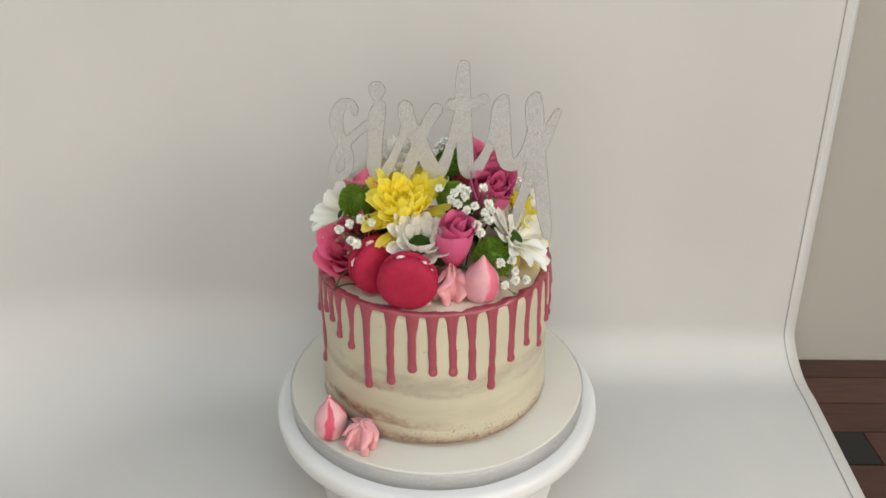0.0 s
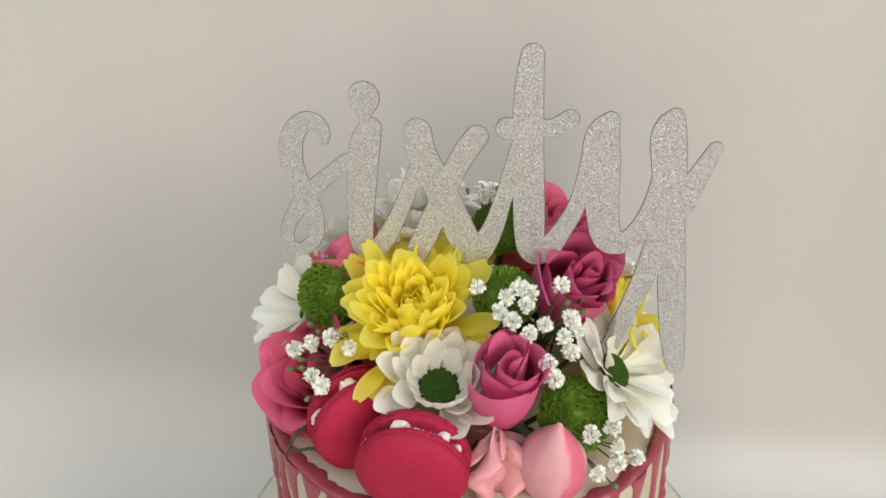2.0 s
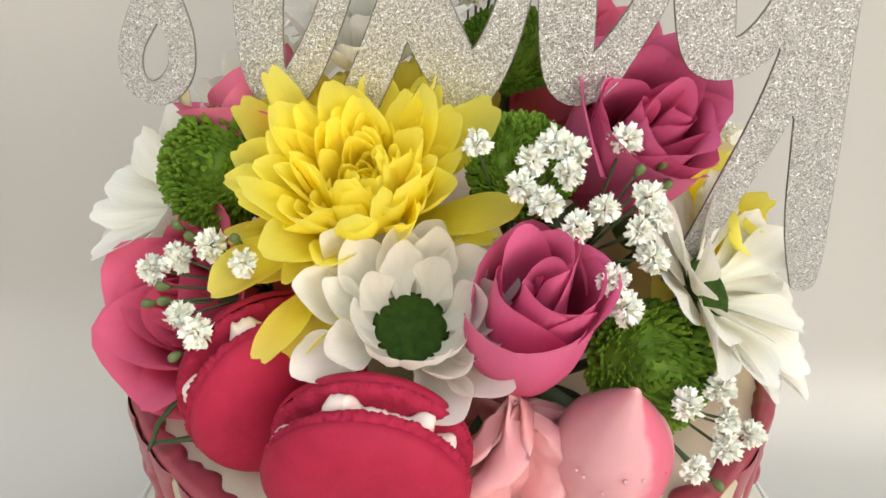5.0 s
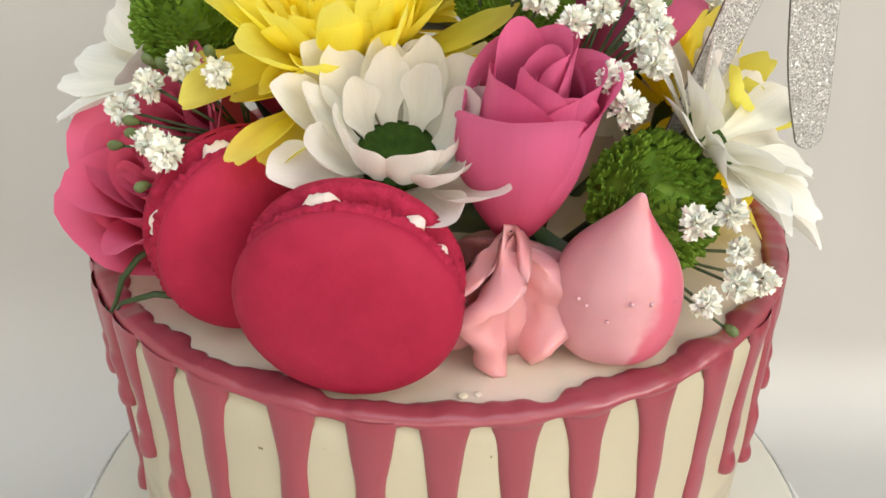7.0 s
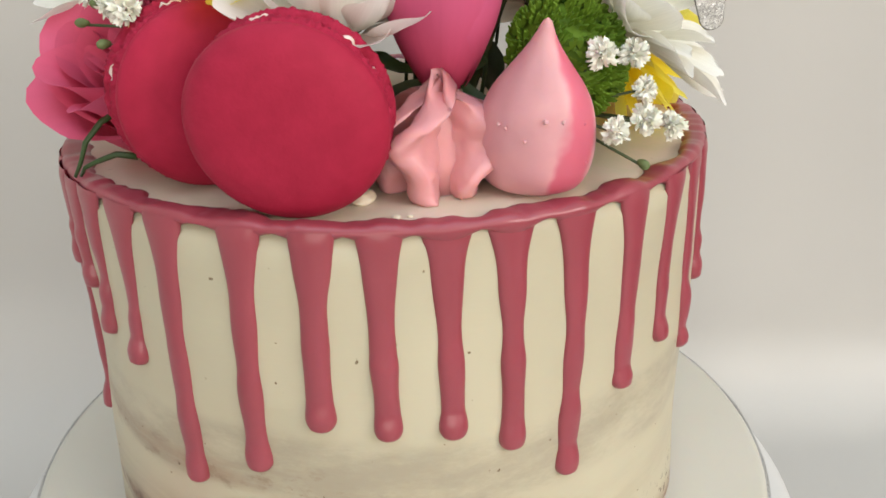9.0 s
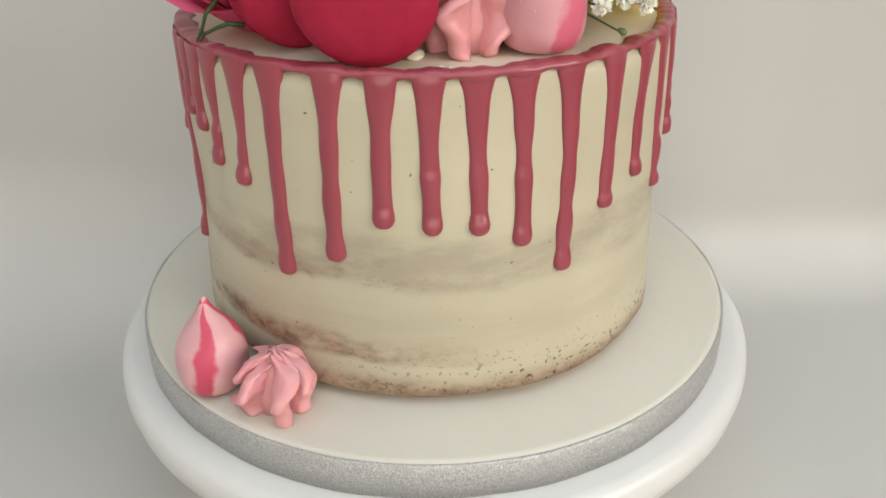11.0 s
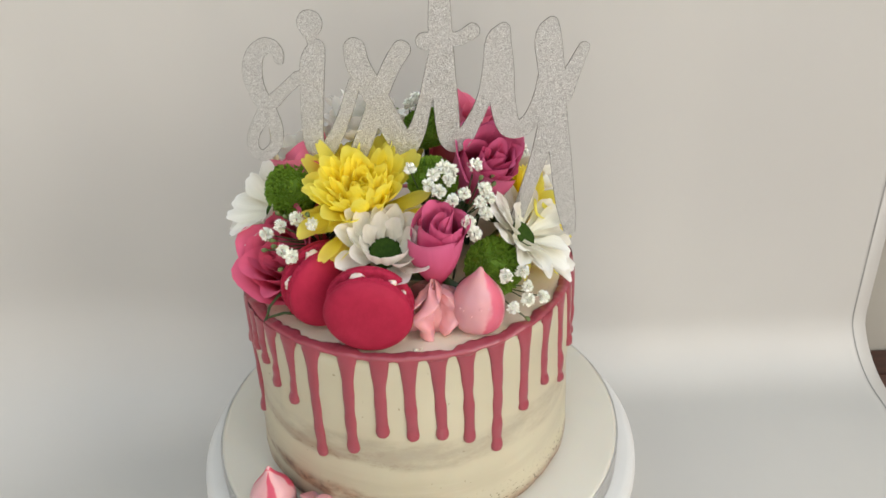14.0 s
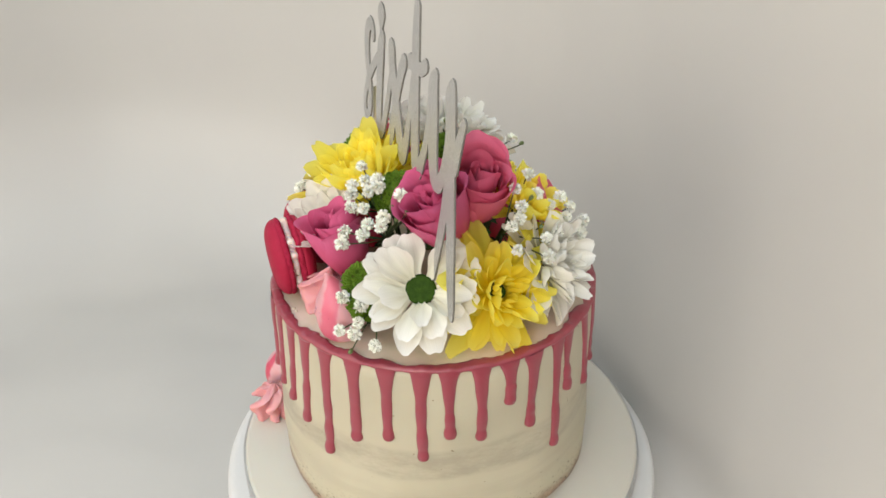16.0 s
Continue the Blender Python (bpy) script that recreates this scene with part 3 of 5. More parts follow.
def drip_mesh(a0, end, k):
    """One run of ganache: wide where it leaves the rim, a neck, often a second run that stopped on top of it, a round bulb at the end; flat against the icing behind."""
    rnd = random.Random(100 + k)
    z0 = TOP + 0.0002
    length = z0 - end + 0.0012
    wide = rnd.uniform(0.0043, 0.0050)
    neck = rnd.uniform(0.0021, 0.0025)
    bulb = neck + rnd.uniform(0.0003, 0.0006)
    if length < 0.036:
        neck *= 0.80
        bulb = neck + rnd.uniform(0.0009, 0.0012)
    low = min(0.3, rnd.uniform(0.006, 0.009) / length)
    over, swell = rnd.uniform(0.40, 0.68), rnd.uniform(0.0002, 0.0007)
    lean = rnd.uniform(-0.003, 0.003)
    n, m = 56, 14
    bm = bmesh.new()
    prev = None
    for i in range(n + 1):
        s = 1 - (1 - i / n) ** 1.7
        z = z0 - length * s
        fall = length * s
        w = neck + (wide - neck) * math.exp(-(fall / 0.0080) ** 1.2) + 0.00012 * math.sin(430 * z + k) + 0.0002 * noise.noise((k * 3.1, z * 120, 0))
        tail = length - fall
        second = ease((s - over) / 0.10) * ease((0.95 - s) / 0.25)
        w += swell * 0.5 * second
        if s > 1 - low:
            w += (bulb - w) * ease((s - 1 + low) / low * 1.7)
        if tail < bulb:
            w *= math.sqrt(max(0.0, 1 - ((bulb - tail) / bulb) ** 2)) * 0.995 + 0.005
        a = a0 + lean * s * 2 + 0.003 * math.sin(5 * s + k)
        rr = R + wob(a, z) - 0.0004
        depth = min(w * 0.66, 0.0016) * min(1.0, 0.70 + fall / 0.006) * (1.0 + 0.60 * ease((s - 1 + low) / (0.6 * low))) + swell * second
        ring = []
        for j in range(m + 1):
            th = math.pi * j / m
            off = -w * math.cos(th)
            out = depth * math.sin(th) ** 0.75 if 0 < j < m else 0.0
            ang = a + off / rr
            ring.append(bm.verts.new(((rr + out) * math.cos(ang), (rr + out) * math.sin(ang), z)))
        if prev:
            for j in range(m):
                bm.faces.new((prev[j], prev[j + 1], ring[j + 1], ring[j]))
        prev = ring
    bmesh.ops.recalc_face_normals(bm, faces=bm.faces)
    return bm


def cake():
    ob = thing("cake", pose(0, 0, 0), "semi-naked cream iced round cake with pink drips", "cake")
    prof = [(0.0, BOARD_TOP + 0.0003), (R - 0.003, BOARD_TOP + 0.0003), (R - 0.0012, BOARD_TOP + 0.0012)]
    prof += [(R, BOARD_TOP + 0.004 + (TOP - BOARD_TOP - 0.008) * k / 30) for k in range(31)]
    prof += [(R - 0.001, TOP - 0.0012), (R - 0.003, TOP), (R - 0.02, TOP), (R - 0.04, TOP), (0.0, TOP)]
    bm = lathe(prof, 180, lambda a, r, z: wob(a, z) if z < TOP - 0.0001 and r > R - 0.0005 else 0.0)
    for v in bm.verts:
        v.co.z -= BOARD_TOP
        if v.co.z > TOP - BOARD_TOP - 0.0001 and v.co.xy.length > 0.005:
            v.co.z += 0.0005 * noise.noise(v.co * 60)
    part("icing", bm, ICING, ob, "cream icing scraped thin over the sponge", place=pose(0, 0, BOARD_TOP))
    # the ganache rim: a rounded ring over the edge, scalloped between the drips
    bm = bmesh.new()
    n, m = 540, 14
    ang = [radians(a) for a, _ in DRIPS]
    rings = []
    for i in range(n):
        a = 2 * math.pi * i / n
        near = min(abs((a - b + math.pi) % (2 * math.pi) - math.pi) for b in ang)
        side = 0.0002 + 0.0024 * math.exp(-(near / 0.060) ** 2)
        inward = 0.0042 + 0.0010 * math.exp(-(near / 0.07) ** 2) + 0.0012 * math.sin(11 * a + 1) * math.sin(4 * a) + 0.0026 * noise.noise((7 * math.cos(a), 7 * math.sin(a), 3)) + 0.0014 * noise.noise((26 * math.cos(a), 26 * math.sin(a), 7))
        thick = 0.0008 + 0.0006 * noise.noise((12 * math.cos(a), 12 * math.sin(a), 1)) + 0.0004 * noise.noise((30 * math.cos(a), 30 * math.sin(a), 5)) + 0.0005 * math.exp(-(near / 0.05) ** 2)
        proud = 0.0005 + 0.0003 * math.exp(-(near / 0.055) ** 2)
        path = []
        for j in range(m + 1):
            s = j / m
            if s < 0.45:
                q = s / 0.45
                path.append((R - inward * (1 - q) - 0.0008 * q, TOP + thick * math.sqrt(min(1.0, q * 2.2))))
            elif s < 0.6:
                q = (s - 0.45) / 0.15
                t = q * math.pi / 2
                path.append((R - 0.0008 + (0.0008 + proud) * math.sin(t), TOP - 0.0003 + (0.0003 + thick) * math.cos(t)))
            else:
                q = (s - 0.6) / 0.4
                path.append((R + proud * math.sqrt(max(0.0, 1 - q ** 3)) - 0.0005 * q, TOP - 0.0003 - side * q))
        path[0] = (path[0][0], TOP - 0.0004)
        rings.append([bm.verts.new((r * math.cos(a), r * math.sin(a), z)) for r, z in path])
    for i in range(n):
        p, q = rings[i], rings[(i + 1) % n]
        for j in range(m):
            bm.faces.new((p[j], p[j + 1], q[j + 1], q[j]))
    bmesh.ops.recalc_face_normals(bm, faces=bm.faces)
    part("ganache_rim", bm, DRIP, ob, "glossy pink ganache rim")
    for k, (a, end) in enumerate(DRIPS):
        part("drip", drip_mesh(radians(a), end, k), DRIP, ob, "pink ganache drip")
    return ob


cake()

# ---- macarons, meringues and buttercream ----


def macaron(at, axis, spin, seed):
    """at: the middle; axis: the way the face looks."""
    rnd = random.Random(seed)
    ob = thing("macaron", facing(at, axis, spin), "raspberry red macaron with pale cream filling standing on the cake", "macaron", "macarons on the cake")
    dome = [(0.0, 0.0098), (0.004, 0.00975), (0.008, 0.0095), (0.0115, 0.0090), (0.0140, 0.0081), (0.0158, 0.0069), (0.0168, 0.0056), (0.0172, 0.0046), (0.0169, 0.0039)]
    for sign in (1, -1):
        bm = lathe(dome, 96, lambda a, r, z: 0.00025 * math.sin(2 * a + seed) if r > 0.01 else 0)
        if sign < 0:
            for v in bm.verts:
                v.co.z = -v.co.z
            bmesh.ops.recalc_face_normals(bm, faces=bm.faces)
        shell = part("shell", bm, MACARON, ob)
        ph = rnd.uniform(0, 9)
        bm = lathe([(0.0, 0.0013), (0.0150, 0.0014), (0.0163, 0.0016), (0.0171, 0.0021), (0.0174, 0.0027), (0.0173, 0.0033), (0.0168, 0.0039), (0.0164, 0.0044), (0.0, 0.0044)], 220,
                   lambda a, r, z: (0.0006 * noise.noise((22 * math.cos(a), 22 * math.sin(a), ph + z * 1300)) + 0.0005 * noise.noise((60 * math.cos(a), 60 * math.sin(a), ph + z * 2500))) if r > 0.0155 else 0)
        if sign < 0:
            for v in bm.verts:
                v.co.z = -v.co.z
            bmesh.ops.recalc_face_normals(bm, faces=bm.faces)
        part("foot", bm, FOOT, shell, "cracked crumbly foot of the shell")
    ph = rnd.uniform(0, 9)
    up = facing(at, axis, spin).to_3x3().inverted() @ Vector((0, 0, 1))
    crest = math.atan2(up.y, up.x)

    def squeezed(a):
        """The cream swells out between the shells here and there, and stays back elsewhere."""
        return sum(h * math.exp(-((math.remainder(a - crest - radians(d), 2 * math.pi)) / radians(w)) ** 4) for d, w, h in ((14, 11, 0.0033), (-40, 7, 0.0033), (-62, 5, 0.0026), (70, 12, 0.0030), (150, 16, 0.0020), (-120, 12, 0.0024)))

    bm = lathe([(0.0, -0.0016), (0.0162, -0.0016), (0.0168, -0.0009), (0.0170, 0.0), (0.0168, 0.0009), (0.0162, 0.0016), (0.0, 0.0016)], 180,
               lambda a, r, z: -0.0030 + squeezed(a) + 0.0008 * noise.noise((16 * math.cos(a), 16 * math.sin(a), ph + 4 + z * 300)) if r > 0.015 else 0)
    part("filling", bm, CREAM, ob, "pale pink cream filling")
    return ob


macaron((-0.0137, -0.0640, 0.2280), (-0.06, -0.99, -0.07), 20, 3)
macaron((-0.0330, -0.0455, 0.2284), (0.50, -0.86, -0.02), 80, 8)


def meringue_kiss(at, height, width, mat, lean, seed, label, group, specks=True):
    ob = thing("meringue_kiss", pose(*at), label, "meringue", group)
    shape = ((0.0, 0.70), (0.06, 0.86), (0.14, 0.95), (0.25, 1.0), (0.38, 0.985), (0.50, 0.915), (0.60, 0.785), (0.69, 0.60), (0.77, 0.42), (0.84, 0.28), (0.90, 0.175), (0.95, 0.115), (0.985, 0.075))
    prof = [(r * width / 2, s * height) for s, r in shape]
    prof = [(0.0, 0.0)] + prof + [(0.0, height * 1.004)]
    bm = lathe(prof, 64, lambda a, r, z: 0.03 * r * math.sin(2 * a + seed + 60 * z) + 0.025 * r * noise.noise((2 * math.cos(a), 2 * math.sin(a), z * 120 + seed)))
    for v in bm.verts:
        s = v.co.z / height
        v.co.x += lean[0] * s ** 2.4
        v.co.y += lean[1] * s ** 2.4
    body = part("meringue", bm, mat, ob)
    sub = body.modifiers.new("round", "SUBSURF")
    sub.levels = sub.render_levels = 1
    if not specks:
        return ob
    bm = bmesh.new()
    for k in range(7):
        rnd = random.Random(seed * 7 + k)
        a, s = rnd.uniform(-2.6, -0.6), rnd.uniform(0.2, 0.55)
        r = width * 0.5 * (0.99 - 0.75 * max(0, s - 0.38) ** 1.2)
        bmesh.ops.create_icosphere(bm, subdivisions=1, radius=rnd.uniform(0.00022, 0.0005), matrix=Matrix.Translation((r * math.cos(a) + lean[0] * s ** 2.4, r * math.sin(a) + lean[1] * s ** 2.4, s * height)))
    for v in bm.verts:
        v.co += noise.noise_vector(v.co * 2500) * 0.00018
    part("sugar_speck", bm, mat, body, "small bubbles and specks")
    return ob


meringue_kiss((0.0292, -0.0545, TOP + 0.0004), 0.0318, 0.0218, KISS, (0.0008, -0.0058), 2, "pale pink meringue kiss with a rosy streak on the cake", "", True)
meringue_kiss((-0.0650, -0.0635, BOARD_TOP + 0.0003), 0.0292, 0.0216, KISS2, (0.0, 0.0015), 5, "pink and raspberry striped meringue kiss on the board", "", False)


def rosette(at, width, height, turn, seed, label, lobes=7):
    """A piped star swirl: thin upright fins with wavy edges that stand out from the middle and close to a peak."""
    rnd = random.Random(seed)
    ob = thing("piped_rosette", pose(*at, 0, 0, turn), label, "rosette")
    for k in range(lobes):
        a0 = 2 * math.pi * (k + rnd.uniform(-0.22, 0.22)) / lobes
        reach, wave, ph, tall = rnd.uniform(0.88, 1.16), rnd.uniform(0.0017, 0.0029), rnd.uniform(0, 6), rnd.uniform(0.88, 1.04)
        twist = rnd.uniform(0.1, 0.55)
        rows, m = 24, 12
        grid = []
        bm = bmesh.new()
        for i in range(rows + 1):
            s = i / rows
            rim = width * 0.5 * reach * (max(0.0, 1 - s ** 7.0) ** 0.5) * (0.70 + 0.30 * math.sin(2.3 * s + 0.15)) + width * 0.045
            rim += 0.0006 * math.sin(9 * s + ph)
            row = []
            for side in (1, -1):
                for j in (range(m + 1) if side > 0 else range(m - 1, 0, -1)):
                    q = j / m
                    r = rim * q
                    half = width * (0.060 + 0.052 * q) * (1 - 0.30 * s * s) * math.sqrt(max(0.004, 1 - max(0.0, (q - 0.80) / 0.20) ** 2.4))
                    tu = side * half + wave * (1.2 * math.sin(5.5 * s + ph) + 0.5 * math.sin(12 * s + 2 * ph)) * q * q
                    a = a0 + twist * s
                    z = height * tall * (s * (1 - 0.14 * q * q) + 0.03 * math.sin(3 * q + ph) * s)
                    row.append(bm.verts.new((r * math.cos(a) - tu * math.sin(a), r * math.sin(a) + tu * math.cos(a), max(0.0002, z))))
            grid.append(row)
        w = len(grid[0])
        for p, q in zip(grid, grid[1:]):
            for j in range(w):
                bm.faces.new((p[j], p[(j + 1) % w], q[(j + 1) % w], q[j]))
        bm.faces.new(grid[0][::-1])
        bm.faces.new(grid[-1])
        for v in bm.verts:
            v.co.xy += Vector((noise.noise(v.co * 420 + Vector((seed, 0, 0))), noise.noise(v.co * 420 + Vector((0, seed, 5))))) * 0.0007 * min(1.0, v.co.z / 0.004)
            v.co.xy += Vector((noise.noise(v.co * 1100), noise.noise(v.co * 1100 + Vector((3, 1, 5))))) * 0.00022
        bmesh.ops.recalc_face_normals(bm, faces=bm.faces)
        part("fold", bm, ROSETTE, ob)
    part("core", lathe([(0.0, 0.0), (width * 0.24, 0.0), (width * 0.24, height * 0.3), (width * 0.17, height * 0.6), (width * 0.08, height * 0.85), (0.0, height * 0.98)], 32), ROSETTE, ob)
    return ob


rosette((0.0112, -0.0525, TOP), 0.0245, 0.0215, 10, 2.2, "pink piped buttercream rosette on the cake", 6)
rosette((-0.0445, -0.0742, BOARD_TOP), 0.0235, 0.0205, 40, 0.7, "pink piped buttercream rosette on the board", 6)

# ---- the topper ----


def topper():
    """The word cut from silver glitter card: the strokes' union is traced on a fine grid, then given its thickness."""
    strokes = [
        [(-46.5, 35.2, 1.8), (-46.4, 38.0, 2.2), (-48.5, 40.8, 2.6), (-52.0, 41.1, 3.0), (-56.2, 37.7, 3.4), (-58.3, 30.7, 4.1), (-57.5, 23.6, 3.7), (-55.1, 17.8, 3.5), (-52.5, 12.6, 3.3), (-50.7, 7.2, 2.6), (-51.8, 0.6, 2.4), (-57.5, -3.8, 2.4), (-62.0, -1.1, 2.4), (-61.4, 4.7, 2.2), (-58.0, 9.8, 2.6), (-54.0, 14.8, 3.2)],
        [(-52.4, 16.9, 2.9), (-46.2, 22.5, 2.4), (-39.6, 28.2, 2.4)],
        [(-32.9, 49.5, 4.9), (-33.1, 46.4, 3.2), (-33.1, 43.2, 1.4), (-32.7, 39.5, 1.5)],
        [(-31.0, 40.0, 3.2), (-33.1, 35.2, 4.9), (-34.2, 27.4, 4.9), (-35.3, 14.0, 4.5), (-36.2, 2.8, 4.2), (-34.4, -2.8, 3.4), (-30.8, -1.6, 3.2), (-25.4, 6.2, 2.8), (-20.9, 15.2, 2.5), (-17.2, 25.8, 2.4)],
        [(-16.2, 39.4, 4.3), (-15.5, 32.9, 4.7), (-10.4, 23.4, 4.7), (-6.4, 14.8, 5.0), (-0.5, 3.6, 5.0), (2.4, -0.2, 4.5), (7.6, 7.5, 3.3), (10.7, 17.7, 2.6), (13.0, 28.7, 2.2), (14.4, 36.3, 1.8)],
        [(-18.0, -2.6, 3.7), (-12.9, 7.3, 3.7), (-6.7, 23.0, 3.4), (-1.9, 33.2, 3.5), (2.2, 39.2, 3.5)],
        [(17.9, 64.8, 3.3), (17.4, 58.9, 3.9), (17.4, 48.1, 4.5), (17.9, 35.2, 4.7), (19.0, 18.4, 4.9), (19.8, 6.2, 4.7), (21.2, 1.9, 3.9), (25.4, 3.2, 3.7), (30.0, 10.3, 2.9), (33.7, 17.4, 2.6), (35.4, 26.9, 2.1), (35.9, 35.1, 1.8)],
        [(11.4, 42.3, 3.4), (17.0, 43.0, 2.6), (24.8, 42.9, 2.6), (29.8, 46.3, 2.8)],
        [(41.7, 46.8, 2.5), (39.2, 41.6, 5.3), (40.4, 31.4, 5.5), (41.2, 20.2, 5.0), (43.3, 9.9, 4.7), (45.4, 7.3, 3.7), (50.4, 8.2, 3.5), (54.1, 13.1, 2.9), (56.7, 21.5, 2.5), (57.8, 31.3, 2.1)],
        [(59.8, 49.0, 2.4), (58.3, 44.1, 5.3), (60.1, 32.8, 5.0), (61.3, 24.7, 4.7), (62.6, 14.6, 4.2), (65.8, -5.5, 4.2), (67.8, -21.0, 4.0), (69.6, -30.0, 3.4), (70.6, -36.0, 2.4)],
        [(61.2, 18.9, 3.9), (57.6, 0.1, 3.3), (52.8, -15.6, 2.9), (49.1, -27.9, 2.6), (38.0, -64.0, 2.4)],
        [(65.0, 21.4, 3.7), (68.4, 30.7, 3.0), (72.3, 40.0, 2.0)],
    ]
    step = 0.5
    sx, sz = np.arange(-70, 84, step), np.arange(-68, 72, step)
    gx, gz = np.meshgrid(sx, sz, indexing="ij")
    letters = np.full((5, *gx.shape), 1e3)
    owner = (0, 0, 1, 1, 2, 2, 3, 3, 4, 4, 4, 4)
    for who, st in zip(owner, strokes):
        # round the corners of each stroke before it is swept; the feet of the letters hang a little lower
        pts = np.array(st)
        pts[:, 1] -= 2.0 * np.clip((14 - pts[:, 1]) / 14, 0, 1.1)
        for _ in range(2):
            mid = np.concatenate([pts[:1]] + [np.stack([0.75 * a + 0.25 * b, 0.25 * a + 0.75 * b]) for a, b in zip(pts, pts[1:])] + [pts[-1:]])
            pts = mid
        for (ax, az, ar), (bx, bz, br) in zip(pts, pts[1:]):
            dx, dz = bx - ax, bz - az
            s = np.clip(((gx - ax) * dx + (gz - az) * dz) / (dx * dx + dz * dz + 1e-9), 0, 1)
            letters[who] = np.minimum(letters[who], np.hypot(gx - ax - s * dx, gz - az - s * dz) - (ar + (br - ar) * s))
    field = letters.min(axis=0)
    # marching squares, filled; every cell belongs to the letter whose stroke is nearest
    verts, cells, cache = [], [], {}

    def vert(key, x, z):
        if key not in cache:
            cache[key] = len(verts)
            verts.append((x / 1000, z / 1000))
        return cache[key]

    def cross(i, j, k, l):
        key = (min((i, j), (k, l)), max((i, j), (k, l)))
        a, b = field[i, j], field[k, l]
        s = min(0.97, max(0.03, a / (a - b)))
        if (i, j) > (k, l):
            i, j, k, l, s = k, l, i, j, 1 - s
        return vert(key, sx[i] + (sx[k] - sx[i]) * s, sz[j] + (sz[l] - sz[j]) * s)

    for i, j in np.argwhere((field[:-1, :-1] < 0) | (field[1:, :-1] < 0) | (field[1:, 1:] < 0) | (field[:-1, 1:] < 0)):
        i, j = int(i), int(j)
        ring = [(i, j), (i + 1, j), (i + 1, j + 1), (i, j + 1)]
        poly = []
        for a in range(4):
            p, q = ring[a], ring[(a + 1) % 4]
            if field[p] < 0:
                poly.append(vert((p,), sx[p[0]], sz[p[1]]))
            if (field[p] < 0) != (field[q] < 0):
                poly.append(cross(*p, *q))
        if len(poly) >= 3:
            cells.append((int(np.argmin(letters[:, i, j])), poly))
    # the outline: edges of one cell alone, and the way out of the card at each of their ends
    count = {}
    for _, poly in cells:
        for a, b in zip(poly, poly[1:] + poly[:1]):
            count[(min(a, b), max(a, b))] = count.get((min(a, b), max(a, b)), 0) + 1
    outward = {}
    for _, poly in cells:
        for a, b in zip(poly, poly[1:] + poly[:1]):
            if count[(min(a, b), max(a, b))] == 1:
                d = Vector((verts[b][1] - verts[a][1], -(verts[b][0] - verts[a][0])))
                if d.length > 1e-9:
                    for v in (a, b):
                        outward[v] = outward.get(v, Vector((0, 0))) + d.normalized()
    ob = thing("cake_topper", pose(0, -0.0152, 0.275, -2.9, 0, -5.7), 'silver glitter card topper reading "sixty" in cursive letters', "cake topper")
    thick, lip = 0.0008, 0.00022
    for letter in range(5):
        mesh_verts, faces, marks, index = [], [], [], {}

        def put(v, layer):
            if (v, layer) not in index:
                index[(v, layer)] = len(mesh_verts)
                x, z = verts[v]
                if layer == 1:
                    o = outward[v].normalized() * lip
                    x, z = x + o.x, z + o.y
                mesh_verts.append((x, thick * layer / 2, z))
            return index[(v, layer)]

        for which, poly in cells:
            if which != letter:
                continue
            faces += [[put(v, 0) for v in poly], [put(v, 2) for v in poly[::-1]]]
            marks += [0, 0]
            for a, b in zip(poly, poly[1:] + poly[:1]):
                if count[(min(a, b), max(a, b))] == 1 and a in outward and b in outward:
                    faces += [[put(b, 0), put(a, 0), put(a, 1), put(b, 1)], [put(b, 1), put(a, 1), put(a, 2), put(b, 2)]]
                    marks += [1, 1]
        mesh = bpy.data.meshes.new("letter")
        mesh.from_pydata(mesh_verts, [], faces)
        mesh.materials.append(GLITTER)
        mesh.materials.append(EDGE)
        mesh.polygons.foreach_set("material_index", marks)
        mesh.update()
        piece("letter", mesh, ob, "silver glitter letter with a dark cut edge")
    part("stake", box(-0.0548, -0.0526, 0.0024, 0.0040, -0.066, 0.010, 0.0004), STAKE, ob, "pale wooden stake behind the letters")
    return ob


topper()

# ---- flowers ----


